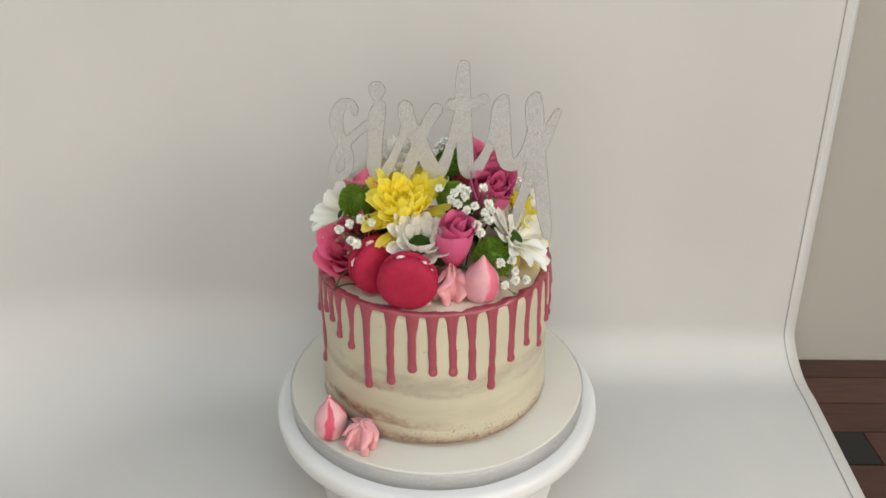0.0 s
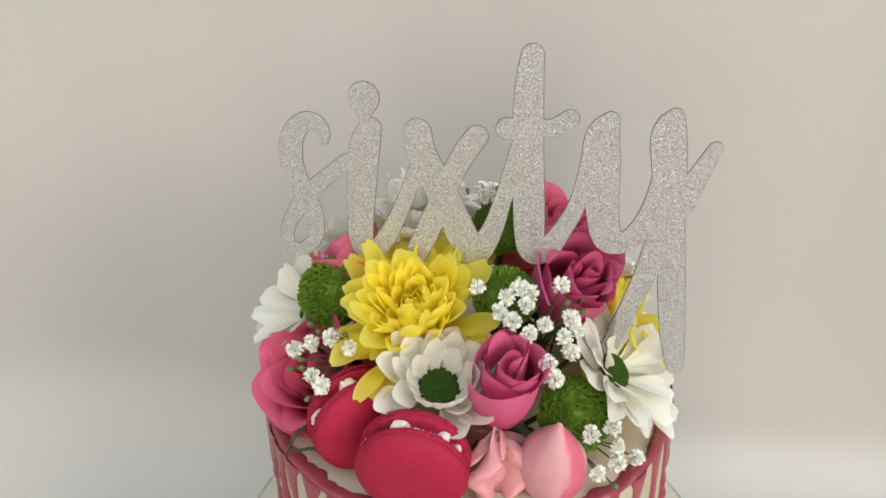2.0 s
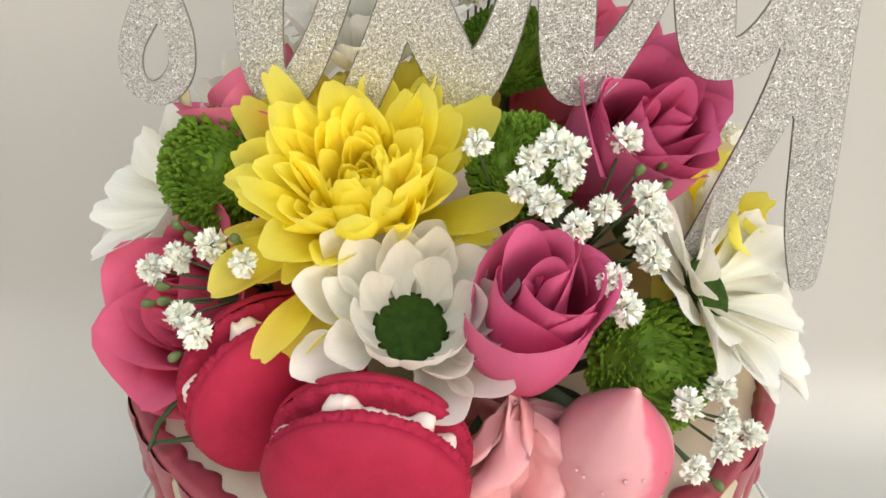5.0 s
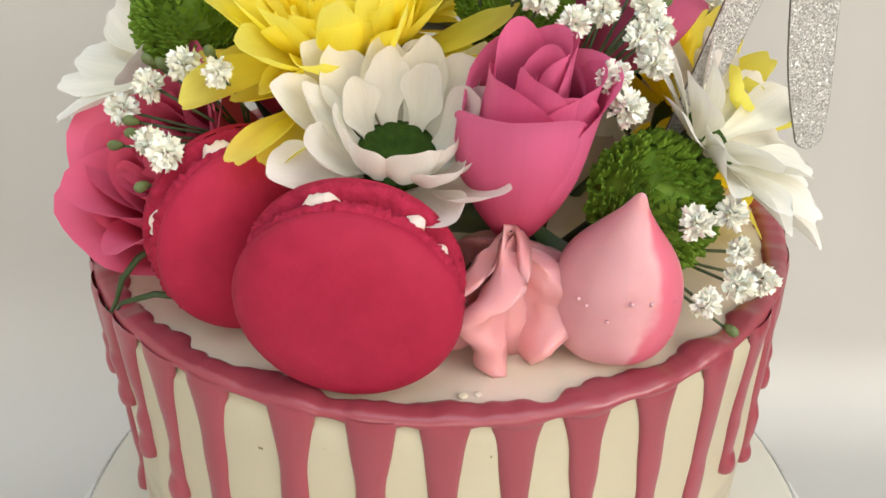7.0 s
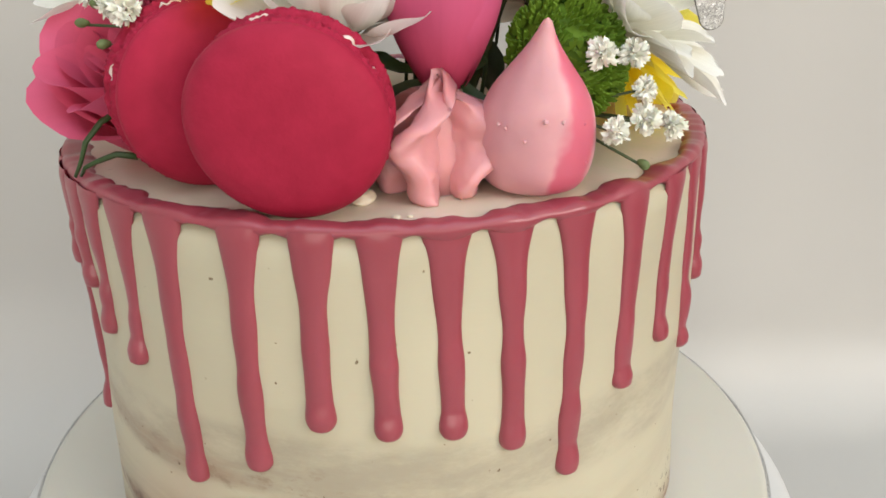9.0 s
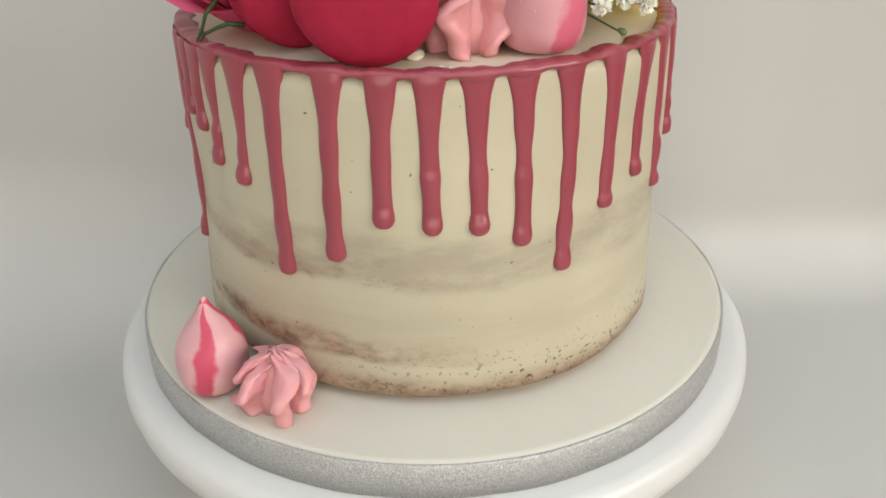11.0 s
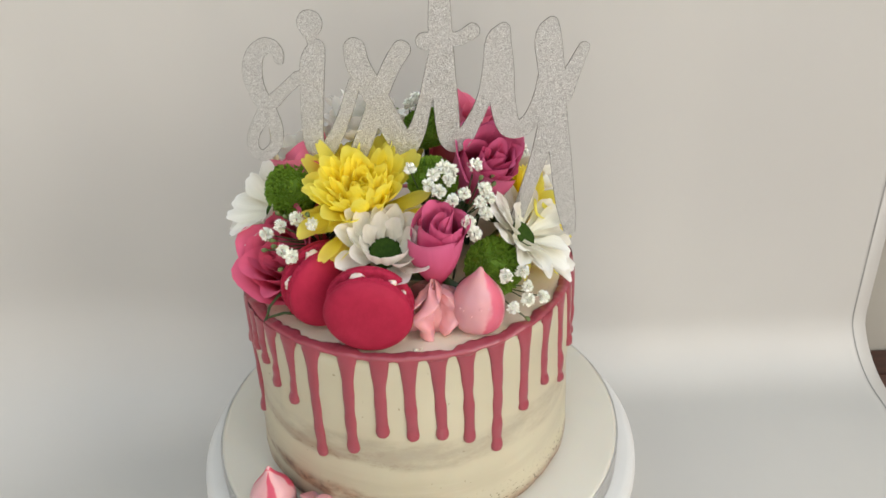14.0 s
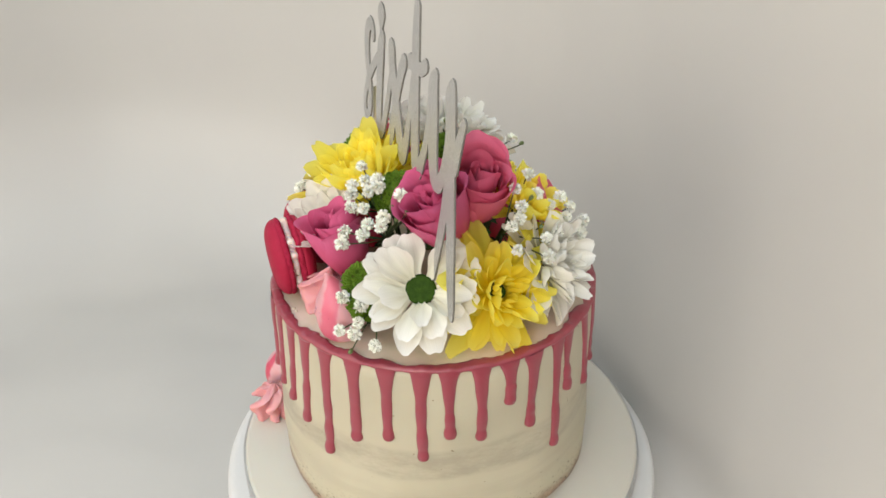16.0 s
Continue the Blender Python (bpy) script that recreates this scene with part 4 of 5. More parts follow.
def petal_mesh(name, length, width, mat, bend=(0.0, 0.0), cup=0.3, tip=2.2, ridge=0.0, notch=0.0, twist=0.0, seed=0, nu=18, nv=10, root=0.35):
    """A petal along x, its face up: bend gives the slope at its foot and its tip in degrees."""
    rnd = random.Random(seed)
    ph = rnd.uniform(0, 6)
    curve = [(0.0, 0.0)]
    steps = 40
    for k in range(steps):
        th = radians(bend[0] + (bend[1] - bend[0]) * (k + 0.5) / steps)
        curve.append((curve[-1][0] + length / steps * math.cos(th), curve[-1][1] + length / steps * math.sin(th)))

    tip_at = 1 - 0.19 * tip

    def fn(u, v):
        u = 1 - (1 - u) ** 1.7
        uu = max(0.0, min(1.0, u * (1 - 0.05 * v * v * u ** 3)))
        k = uu * steps
        a, b = curve[int(k)], curve[min(steps, int(k) + 1)]
        x, z = a[0] + (b[0] - a[0]) * (k - int(k)), a[1] + (b[1] - a[1]) * (k - int(k))
        half = width / 2 * (root + (1 - root) * math.sin(min(1.0, u * 1.45) * math.pi / 2))
        if u > tip_at:
            half *= max(0.07, max(0.0, 1 - ((u - tip_at) / (1 - tip_at)) ** 2.1) ** 0.5)
        th = radians(bend[0] + (bend[1] - bend[0]) * uu)
        lift = cup * half * v * v + ridge * width * 0.03 * math.cos(v * math.pi * 2) * math.sin(math.pi * min(1, u * 1.1)) + width * 0.06 * math.sin(3 * u + ph + 2 * v) * u + width * 0.05 * math.sin(4.5 * v + ph) * u ** 4
        tw = twist * u
        y = half * v * math.cos(tw) + 0.05 * length * math.sin(ph) * u * u
        lift += half * v * math.sin(tw)
        return (x - lift * math.sin(th), y, z + lift * math.cos(th))

    return sheet_mesh(name, fn, nu, nv, mat)


def spoon_mesh(name, length, width, mat, bend=(0.0, 0.0), cup=0.2, wide=0.62, blunt=0.30, notch=0.015, groove=0.6, twist=0.0, seed=0, root=0.34, nu=14, nv=10):
    """A broad petal along x that is widest towards its end, with a blunt, slightly notched tip and two lengthwise grooves."""
    rnd = random.Random(seed)
    ph = rnd.uniform(0, 6)
    steps = 40
    curve = [(0.0, 0.0)]
    for k in range(steps):
        th = radians(bend[0] + (bend[1] - bend[0]) * (k + 0.5) / steps)
        curve.append((curve[-1][0] + length / steps * math.cos(th), curve[-1][1] + length / steps * math.sin(th)))

    def fn(u, v):
        u = 1 - (1 - u) ** 1.4
        s = u * (1 - 0.62 * blunt * abs(v) ** 2.7 * u ** 3 - notch * math.exp(-(v / 0.2) ** 2) * u ** 8 + 0.02 * math.sin(5 * v + ph) * u ** 4)
        s = max(0.0, min(1.0, s))
        k = s * steps
        a, b = curve[min(steps, int(k))], curve[min(steps, int(k) + 1)]
        x, z = a[0] + (b[0] - a[0]) * (k - int(k)), a[1] + (b[1] - a[1]) * (k - int(k))
        grow = min(1.0, u / wide)
        half = width / 2 * (root + (1 - root) * grow * grow * (3 - 2 * grow)) * (1 - 0.26 * (max(0.0, u - wide) / (1 - wide)) ** 2)
        th = radians(bend[0] + (bend[1] - bend[0]) * s)
        lift = cup * half * v * v + groove * width * 0.028 * math.cos(v * 2 * math.pi) * math.sin(math.pi * min(1.0, u * 1.05)) + width * 0.03 * math.sin(3 * u + ph + 2 * v) * u
        tw = twist * u
        y = half * v * math.cos(tw) + 0.04 * length * math.sin(ph) * u * u
        lift += half * v * math.sin(tw)
        return (x - lift * math.sin(th), y, z + lift * math.cos(th))

    return sheet_mesh(name, fn, nu, nv, mat)


def ring_of(parent, meshes, count, radius, z, tilt, rnd, name="petal", spin=0.0, jitter=1.0, scale=1.0, avoid=()):
    """A ring of petals. avoid: (place, radius) of neighbours; a petal that would grow into one is missing."""
    for k in range(count):
        a = 360 * k / count + spin + rnd.uniform(-5, 5) * jitter
        m = pose(0, 0, 0, 0, 0, a) @ Matrix.Translation((radius, 0, z)) @ pose(0, 0, 0, rnd.uniform(-9, 9) * jitter, -tilt + rnd.uniform(-6, 6) * jitter, 0)
        s = scale * rnd.uniform(1 - 0.075 * jitter, 1 + 0.04 * jitter)
        mesh = rnd.choice(meshes)
        tip = max((v.co for v in mesh.vertices), key=lambda c: c.x) * s
        ends = [parent.matrix_basis @ m @ (tip * f) for f in (0.6, 0.8, 1.0)]
        if any((p - Vector(c)).length < r for c, r in avoid for p in ends):
            continue
        piece(name, mesh, parent, place=m @ Matrix.Diagonal((s, s, s, 1)))


def stem_to_cake(parent, at, axis, depth, radius=0.0011):
    """The stalk, from under the head into the top of the cake."""
    inv = parent.matrix_basis.inverted()
    a = Vector(at) - Vector(axis).normalized() * depth
    c = Vector((a.x * 0.55, a.y * 0.55, TOP - 0.006))
    b = a - Vector(axis).normalized() * 0.008
    b.z = max(b.z, TOP + 0.004)
    pts = [a.lerp(b, s).lerp(b.lerp(c, s), s) for s in (0, 0.25, 0.5, 0.75, 1)]
    part("stem", tube([inv @ p for p in pts], radius, 7), GREENSTEM, parent)


CHRYS = {}
for key, (length, width, bend, cup) in {
        "heart": (0.0085, 0.0034, (-6, 55), 0.6), "inner": (0.0130, 0.0052, (-8, 34), 0.42), "mid": (0.0180, 0.0068, (-10, 20), 0.34),
        "outer": (0.0220, 0.0080, (-8, 14), 0.28), "long": (0.0240, 0.0086, (6, -8), 0.26)}.items():
    CHRYS[key] = [spoon_mesh("yellow_petal", length * f, width * g, YELLOW, bend, cup + dc, wide=0.60, blunt=bl, notch=no, groove=0.9, seed=k, twist=tw, root=0.42, nu=10, nv=8)
                  for k, (f, g, tw, bl, no, dc) in enumerate(((1, 1.0, 0.1, 0.22, 0.02, 0.0), (0.90, 1.12, -0.35, 0.18, 0.05, 0.3), (1.08, 0.94, 0.35, 0.26, 0.0, -0.1), (0.97, 1.06, -0.15, 0.20, 0.04, 0.15), (0.82, 0.96, 0.5, 0.24, 0.02, 0.45)))]


WHITE_CHRYS = {}
for key, petals in CHRYS.items():
    WHITE_CHRYS[key] = []
    for mesh in petals:
        pale = mesh.copy()
        pale.name = "white_petal"
        pale.materials[0] = WHITE
        WHITE_CHRYS[key].append(pale)


FULL = (("long", 6, 0.0050, -0.0060, 0, 0, 3.0), ("long", 10, 0.0048, -0.0050, 12, 14, 2.8), ("outer", 13, 0.0050, -0.0040, 24, 7, 2.8),
        ("outer", 14, 0.0054, -0.0030, 38, 20, 2.6), ("mid", 15, 0.0060, -0.0024, 50, 3, 2.4), ("mid", 16, 0.0060, -0.0018, 61, 14, 2.4),
        ("inner", 16, 0.0062, -0.0014, 60, 9, 2.2), ("inner", 15, 0.0052, -0.0010, 68, 2, 2.2), ("inner", 12, 0.0042, -0.0006, 73, 5, 2.0), ("heart", 12, 0.0034, 0.0, 66, 8, 1.8), ("heart", 8, 0.0022, 0.0002, 74, 3, 1.6))
OPEN = (("long", 11, 0.0050, -0.0056, -10, 0, 2.6), ("long", 12, 0.0048, -0.0042, 6, 14, 2.4), ("outer", 13, 0.0048, -0.0030, 20, 7, 2.4),
        ("mid", 13, 0.0048, -0.0020, 33, 3, 2.2), ("mid", 12, 0.0046, -0.0012, 46, 12, 2.2), ("inner", 12, 0.0044, -0.0006, 54, 9, 2.0), ("heart", 12, 0.0036, 0.0, 56, 4, 1.6))


def chrysanthemum(at, axis, spin, size, seed, label, droop=0.0, rings=FULL, sorts=CHRYS, group="yellow chrysanthemums", avoid=()):
    """Rings of blunt petals: long loose ones outside, upright crowded ones inside, a green heart."""
    rnd = random.Random(seed)
    ob = thing("chrysanthemum", facing(at, axis, spin), label, "flower", group)
    for key, count, radius, z, tilt, turn, jit in rings:
        ring_of(ob, sorts[key], count, radius * size, z * size, tilt - droop * (key == "long"), rnd, spin=turn, scale=size, jitter=jit, avoid=avoid)
    part("heart", lathe([(0.0, 0.0022), (0.0014, 0.0018), (0.0024, 0.0005), (0.0030, -0.002), (0.0, -0.004)], 20), DISC, ob, "green heart of the flower")
    part("calyx", lathe([(0.0, -0.0105), (0.0016, -0.0105), (0.0042, -0.008), (0.0050, -0.0045), (0.0, -0.0035)], 24), LEAF, ob)
    stem_to_cake(ob, at, axis, 0.0095 * size)
    return ob


SORTS = ((1, 1, 0.08, 0.26, -0.25), (1.05, 0.92, -0.15, 0.30, 0.30), (0.92, 1.10, 0.12, 0.24, -0.15), (1.0, 0.96, 0.2, 0.28, 0.12), (0.86, 0.90, -0.25, 0.30, 0.5))
WHITES = [spoon_mesh("white_petal", 0.0176 * f, 0.0100 * g, WHITE, (6, -4), 0.15 + c, blunt=bl, seed=20 + k, twist=tw, groove=1.2, root=0.30) for k, (f, g, tw, bl, c) in enumerate(SORTS)]
CUPPED = [spoon_mesh("blush_petal", 0.0160 * f, 0.0096 * g, WHITEP, (-10, 30), 0.42 + c * 0.3, blunt=bl, seed=30 + k, twist=tw * 0.5, groove=1.0, root=0.34) for k, (f, g, tw, bl, c) in enumerate(SORTS)]


def daisy(at, axis, spin, size, seed, label, rings=((13, 0.0), (11, 15.0)), meshes=None, disc=0.0045, avoid=()):
    """rings: the number of petals and their rise in degrees, from the outside in."""
    rnd = random.Random(seed)
    ob = thing("daisy", facing(at, axis, spin), label, "flower", "white daisies")
    for k, (count, rise) in enumerate(rings):
        ring_of(ob, meshes or WHITES, count, disc * (1.0 - 0.04 * k), -0.0026 + 0.0007 * k, rise, rnd, spin=17 * k, scale=size * (1.03 - 0.08 * k), jitter=1.0, avoid=avoid)
    part("disc", lathe([(0.0, -0.0010), (disc * 0.4, -0.0006), (disc * 0.75, -0.0006), (disc, -0.0012), (disc * 0.95, -0.0025), (0.0, -0.003)], 40, lambda a, r, z: 0.0002 * noise.noise((r * 2500, a * 6, z * 900))), DISC, ob, "dark green disc of tiny florets")
    part("calyx", lathe([(0.0, -0.008), (0.0014, -0.008), (0.004, -0.0055), (0.0046, -0.003), (0.0, -0.0025)], 24), LEAF, ob)
    stem_to_cake(ob, at, axis, 0.0072)
    return ob


def rose_petal(name, t, R0, H, mat, seed, open_, point=0.10):
    """t: 0 at the heart, 1 outside. Inner petals wrap and close; outer ones stand off, with rolled edges."""
    rnd = random.Random(seed)
    ph, lean = rnd.uniform(0, 6), rnd.uniform(-0.1, 0.1)
    r0 = R0 * (0.08 + 0.84 * t ** 0.75)
    half = 1.9 - 0.40 * t
    h = H * (0.985 + 0.05 * math.sin(math.pi * t) + 0.05 * t * t) * rnd.uniform(0.93, 1.04)
    flare = open_ * t ** 2.5
    drop = rnd.uniform(0.3, 1.2)
    tuck = rnd.uniform(0.09, 0.15) * (1 - 0.3 * t)
    peak, at = point * t * rnd.uniform(0.4, 1.5), rnd.uniform(-0.35, 0.35)

    def fn(u, v):
        ang = v * half * (0.40 + 0.60 * math.sin(min(1, u * 1.25) * math.pi / 2)) * (1 - 0.10 * u ** 6) + lean
        r = r0 * math.sin(math.pi * (0.14 + 0.50 * u)) * (1 - 0.22 * (1 - 0.55 * t) * u * u)
        r += R0 * flare * 0.80 * max(0.0, u - 0.55) ** 2 * (1 + 0.6 * drop * (1 - abs(v)))
        edge = max(0.0, u - 0.84) / 0.16
        r += R0 * (0.03 + 0.15 * flare * (1 - 0.5 * abs(v))) * edge ** 2
        r += R0 * tuck * v * (0.3 + 0.7 * u) + R0 * 0.045 * math.sin(3.1 * v + ph) * u ** 3 + R0 * 0.03 * noise.noise((2.2 * v + ph, 2.5 * u, t * 9))
        z = h * u - h * 0.24 * abs(v) ** 2.8 * u * u - H * 0.05 * flare * edge ** 2 * drop + 0.018 * H * math.sin(4 * v + ph) * u ** 4 - H
        spike = peak * math.exp(-((v - at) / 0.26) ** 2) * u ** 5
        z += H * spike * 0.7
        r += R0 * spike * 2.2 * (0.4 + flare) + R0 * 0.012 * noise.noise((7 * v + ph, 6 * u, t * 5)) * u * u
        return (r * math.cos(ang), r * math.sin(ang), z)

    return sheet_mesh(name, fn, 18, 16, mat)


ROSE_LEAF = petal_mesh("rose_leaf", 0.026, 0.016, LEAF, (-8, -30), 0.25, tip=1.2, seed=77, ridge=0.4, root=0.2)
SEPAL = petal_mesh("sepal", 0.015, 0.005, LEAF, (-60, 20), 0.4, tip=0.9, seed=78, nu=7, nv=4)


def rose(at, axis, spin, R0, H, mat, seed, label, open_=0.8, n=13, leaves=2, point=0.10):
    """at: the middle of the opening; the petals wind outwards from a tight heart."""
    rnd = random.Random(seed)
    ob = thing("rose", facing(at, axis, spin), label, "rose", "roses on the cake")
    for k in range(n):
        t = k / (n - 1)
        mesh = rose_petal("rose_petal", t, R0, H, mat, seed * 31 + k, open_, point)
        piece("petal", mesh, ob, place=Matrix.Translation((0, 0, -H)) @ pose(0, 0, 0, rnd.uniform(-5, 5), rnd.uniform(-5, 5), k * 137.5 + rnd.uniform(-22, 22)) @ Matrix.Translation((0, 0, H)))
    part("hip", lathe([(0.0, -H * 0.80), (R0 * 0.22, -H * 0.85), (R0 * 0.33, -H * 0.98), (R0 * 0.2, -H * 1.1), (0.0013, -H * 1.16), (0.0, -H * 1.16)], 20), LEAF, ob)
    for k in range(4):
        piece("sepal", SEPAL, ob, place=pose(0, 0, 0, 0, 0, 90 * k + 20) @ Matrix.Translation((R0 * 0.25, 0, -H * 0.93)) @ pose(0, 0, 0, 0, rnd.uniform(-20, 25), 0))
    for k in range(leaves):
        piece("leaf", ROSE_LEAF, ob, place=pose(0, 0, 0, 0, 0, 180 * k + rnd.uniform(0, 120)) @ Matrix.Translation((0.001, 0, -H * 1.1)) @ pose(0, 0, 0, 0, rnd.uniform(0, 30), 0))
    stem_to_cake(ob, at, axis, H * 1.12, 0.0015)
    return ob


def pompon(at, axis, R0, seed, label):
    """A green button flower: a flattened ball set thick with short curved florets."""
    rnd = random.Random(seed)
    ob = thing("button_chrysanthemum", facing(at, axis), label, "flower", "green button flowers")
    core = R0 * 0.90
    part("core", lathe([(0.0, core * 0.62), (core * 0.5, core * 0.52), (core * 0.85, core * 0.2), (core * 0.93, -core * 0.15), (core * 0.6, -core * 0.6), (0.0, -core * 0.7)], 32), POMPON, ob)
    verts, faces = [], []
    n = 900
    for k in range(n):
        zz = 1 - 1.45 * (k + 0.5) / n
        a = k * 2.39996 + rnd.uniform(-0.35, 0.35)
        zz = max(-0.45, min(0.999, zz + rnd.uniform(-0.03, 0.03)))
        rr = math.sqrt(max(0.0, 1 - zz * zz))
        d = Vector((rr * math.cos(a), rr * math.sin(a), zz * 0.72)).normalized()
        base = Vector((rr * math.cos(a) * core * 0.95, rr * math.sin(a) * core * 0.95, zz * core * 0.66))
        up = (Vector((0, 0, 1)) - d * d.z)
        up = up.normalized() if up.length > 1e-3 else Vector((math.cos(a), math.sin(a), 0))
        side = d.cross(up)
        ln = R0 * 0.16 * rnd.uniform(0.7, 1.25)
        w = R0 * 0.058 * rnd.uniform(0.75, 1.25)
        out = (d + up * 0.35 * (0.4 + rr) + side * rnd.uniform(-0.25, 0.25)).normalized()
        tip = base + out * ln
        mid = base + out * ln * 0.55 - up * w * 0.3
        o = len(verts)
        verts += [base - side * w * 0.7, base + side * w * 0.7, mid + side * w - up * w * 0.2, mid - side * w - up * w * 0.2, mid + up * w * 0.9, tip + up * w * 0.3 + side * w * 0.35, tip + up * w * 0.3 - side * w * 0.35]
        faces += [(o, o + 1, o + 2, o + 3), (o, o + 3, o + 4), (o + 1, o + 4, o + 2), (o + 3, o + 2, o + 5, o + 6), (o + 3, o + 6, o + 4), (o + 2, o + 4, o + 5), (o + 4, o + 6, o + 5)]
    mesh = bpy.data.meshes.new("floret_mass")
    mesh.from_pydata(verts, [], faces)
    mesh.materials.append(POMPON)
    tagged(piece("floret_mass", mesh, ob), kind="stuff")
    stem_to_cake(ob, at, axis, core * 0.6)
    return ob


def blossom_mesh(seed, R0=0.0030):
    """One baby's breath flower: a loose ball of frilled petals."""
    rnd = random.Random(seed)
    verts, faces = [], []
    for k in range(84):
        zz = 1 - 1.62 * (k + 0.5) / 84
        a = k * 2.39996 + rnd.uniform(-0.2, 0.2)
        rr = math.sqrt(max(0.0, 1 - zz * zz))
        d = Vector((rr * math.cos(a), rr * math.sin(a), zz)).normalized()
        side = d.cross(Vector((rnd.uniform(-1, 1), rnd.uniform(-1, 1), rnd.uniform(-1, 1)))).normalized()
        up = side.cross(d)
        ln, w = R0 * rnd.uniform(0.62, 1.08), R0 * rnd.uniform(0.14, 0.25)
        o = len(verts)
        c = d * R0 * 0.25
        verts += [c - side * w * 0.2, c + side * w * 0.2,
                  d * ln * 0.75 - side * w + up * w * 0.3, d * ln * 0.8 + up * -w * 0.25, d * ln * 0.75 + side * w + up * w * 0.3,
                  d * ln - side * w * 0.75 + up * w * 0.75, d * ln * 0.93 + up * w * 0.2, d * ln + side * w * 0.75 + up * w * 0.7]
        faces += [(o, o + 1, o + 3), (o, o + 3, o + 2), (o + 1, o + 4, o + 3), (o + 2, o + 3, o + 6, o + 5), (o + 3, o + 4, o + 7, o + 6)]
    mesh = bpy.data.meshes.new("blossom")
    mesh.from_pydata(verts, [], faces)
    mesh.materials.append(BREATH)
    mesh.shade_smooth()
    return mesh


BLOSSOMS = [blossom_mesh(k) for k in range(5)]
bud = lathe([(0.0, -0.0016), (0.0005, -0.0012), (0.0009, -0.0003), (0.00095, 0.0005), (0.0006, 0.0011), (0.0, 0.0014)], 10)
BUD_MESH = bpy.data.meshes.new("bud")
bud.to_mesh(BUD_MESH)
bud.free()
BUD_MESH.materials.append(BUD)
BUD_MESH.shade_smooth()


def breath_sprig(blossoms, buds, seed, label):
    """A sprig of baby's breath: a forked wiry stem with a blossom or a bud at every end. Places in millimetres."""
    rnd = random.Random(seed)
    pts = [Vector(p) / 1000 for p in blossoms]
    hub = sum(pts, Vector()) / len(pts)
    mid = Vector((0, 0, 0.205))
    base = Vector((hub.x * 0.62, hub.y * 0.62, TOP - 0.004))
    fork = mid + (hub - mid) * 0.76
    ob = thing("babys_breath", Matrix.Translation(base), label, "flower", "baby's breath sprigs")
    bm = tube([Vector(), (fork - base) * 0.5 + Vector((0.001, 0, 0)), fork - base], 0.00050, 6)
    for p in pts + [Vector(b) / 1000 for b in buds]:
        d = (p - fork)
        k = fork + d * 0.5 + (fork - mid).normalized() * -0.0015 + Vector((rnd.uniform(-1, 1), rnd.uniform(-1, 1), 0)) * 0.001
        tube([fork - base, k - base, p - base - (p - mid).normalized() * 0.001], 0.00030, 5, bm)
    part("stem", bm, GREENSTEM, ob, "thin dark green forked stem")
    for p in pts:
        axis = (p - mid).normalized() + Vector((rnd.uniform(-0.3, 0.3), rnd.uniform(-0.3, 0.3), rnd.uniform(-0.3, 0.3)))
        s = rnd.uniform(0.88, 1.12)
        piece("blossom", rnd.choice(BLOSSOMS), ob, place=facing(p - base, axis, rnd.uniform(0, 360)) @ Matrix.Diagonal((s, s, s, 1)))
    for b in buds:
        p = Vector(b) / 1000
        piece("bud", BUD_MESH, ob, "small closed green bud", place=facing(p - base, p - fork, 0))
    return ob


YL = "bright yellow chrysanthemum in full bloom on the cake"
big = chrysanthemum((-0.0160, -0.0262, 0.2568), (-0.04, -0.36, 0.93), 10, 1.15, 4, YL, droop=-8, avoid=(((-0.0064, -0.0545, 0.2450), 0.0165), ((-0.0460, -0.0165, 0.2570), 0.0125), ((0.0126, -0.0225, 0.2620), 0.0110)))
chrysanthemum((0.0570, 0.0045, 0.2318), (0.87, 0.15, 0.47), 40, 1.10, 9, "wide open yellow chrysanthemum at the cake's edge", 4, OPEN)
chrysanthemum((0.0300, 0.0300, 0.2530), (0.35, 0.55, 0.75), 70, 0.85, 12, "yellow chrysanthemum half hidden behind roses")
chrysanthemum((-0.0130, 0.0360, 0.2430), (-0.15, 0.50, 0.85), 25, 0.80, 14, "yellow chrysanthemum behind green buttons")



def loose_petal(flower, mesh, foot, tip):
    """One more petal of a flower, from a place near its heart to where its tip hangs."""
    foot, tip = Vector(foot), Vector(tip)
    x = (tip - foot).normalized()
    z = (Vector((0, -0.35, 0.94)) - x * x.dot(Vector((0, -0.35, 0.94)))).normalized()
    m = Matrix((x, z.cross(x), z)).transposed().to_4x4()
    s = (tip - foot).length / 0.0245
    piece("petal", mesh, flower, place=flower.matrix_basis.inverted() @ Matrix.Translation(foot) @ m @ Matrix.Diagonal((s, s * 0.95, s, 1)))


loose_petal(big, CHRYS["long"][0], (-0.0235, -0.0405, 0.2478), (-0.0305, -0.0598, 0.2468))
loose_petal(big, CHRYS["long"][3], (-0.0235, -0.0340, 0.2540), (-0.0425, -0.0480, 0.2520))

DL = "white daisy with a dark green centre"
daisy((-0.0070, -0.0470, 0.2440), (0.08, -0.50, 0.86), 15, 1.08, 5, DL + " and cupped blush petals", ((12, 28), (11, 44), (8, 62)), CUPPED, 0.0068, (((-0.0137, -0.0640, 0.2285), 0.0165), ((-0.0330, -0.0455, 0.2284), 0.0130)))
daisy((0.0512, -0.0280, 0.2390), (0.64, -0.25, 0.72), 20, 1.15, 6, DL + " opened wide", ((11, 14), (10, 27), (5, 44)), None, 0.0062, (((0.0360, -0.0455, 0.2335), 0.0105), ((0.0387, -0.0200, 0.2600), 0.0085), ((0.0620, 0.0080, 0.2400), 0.0060)))
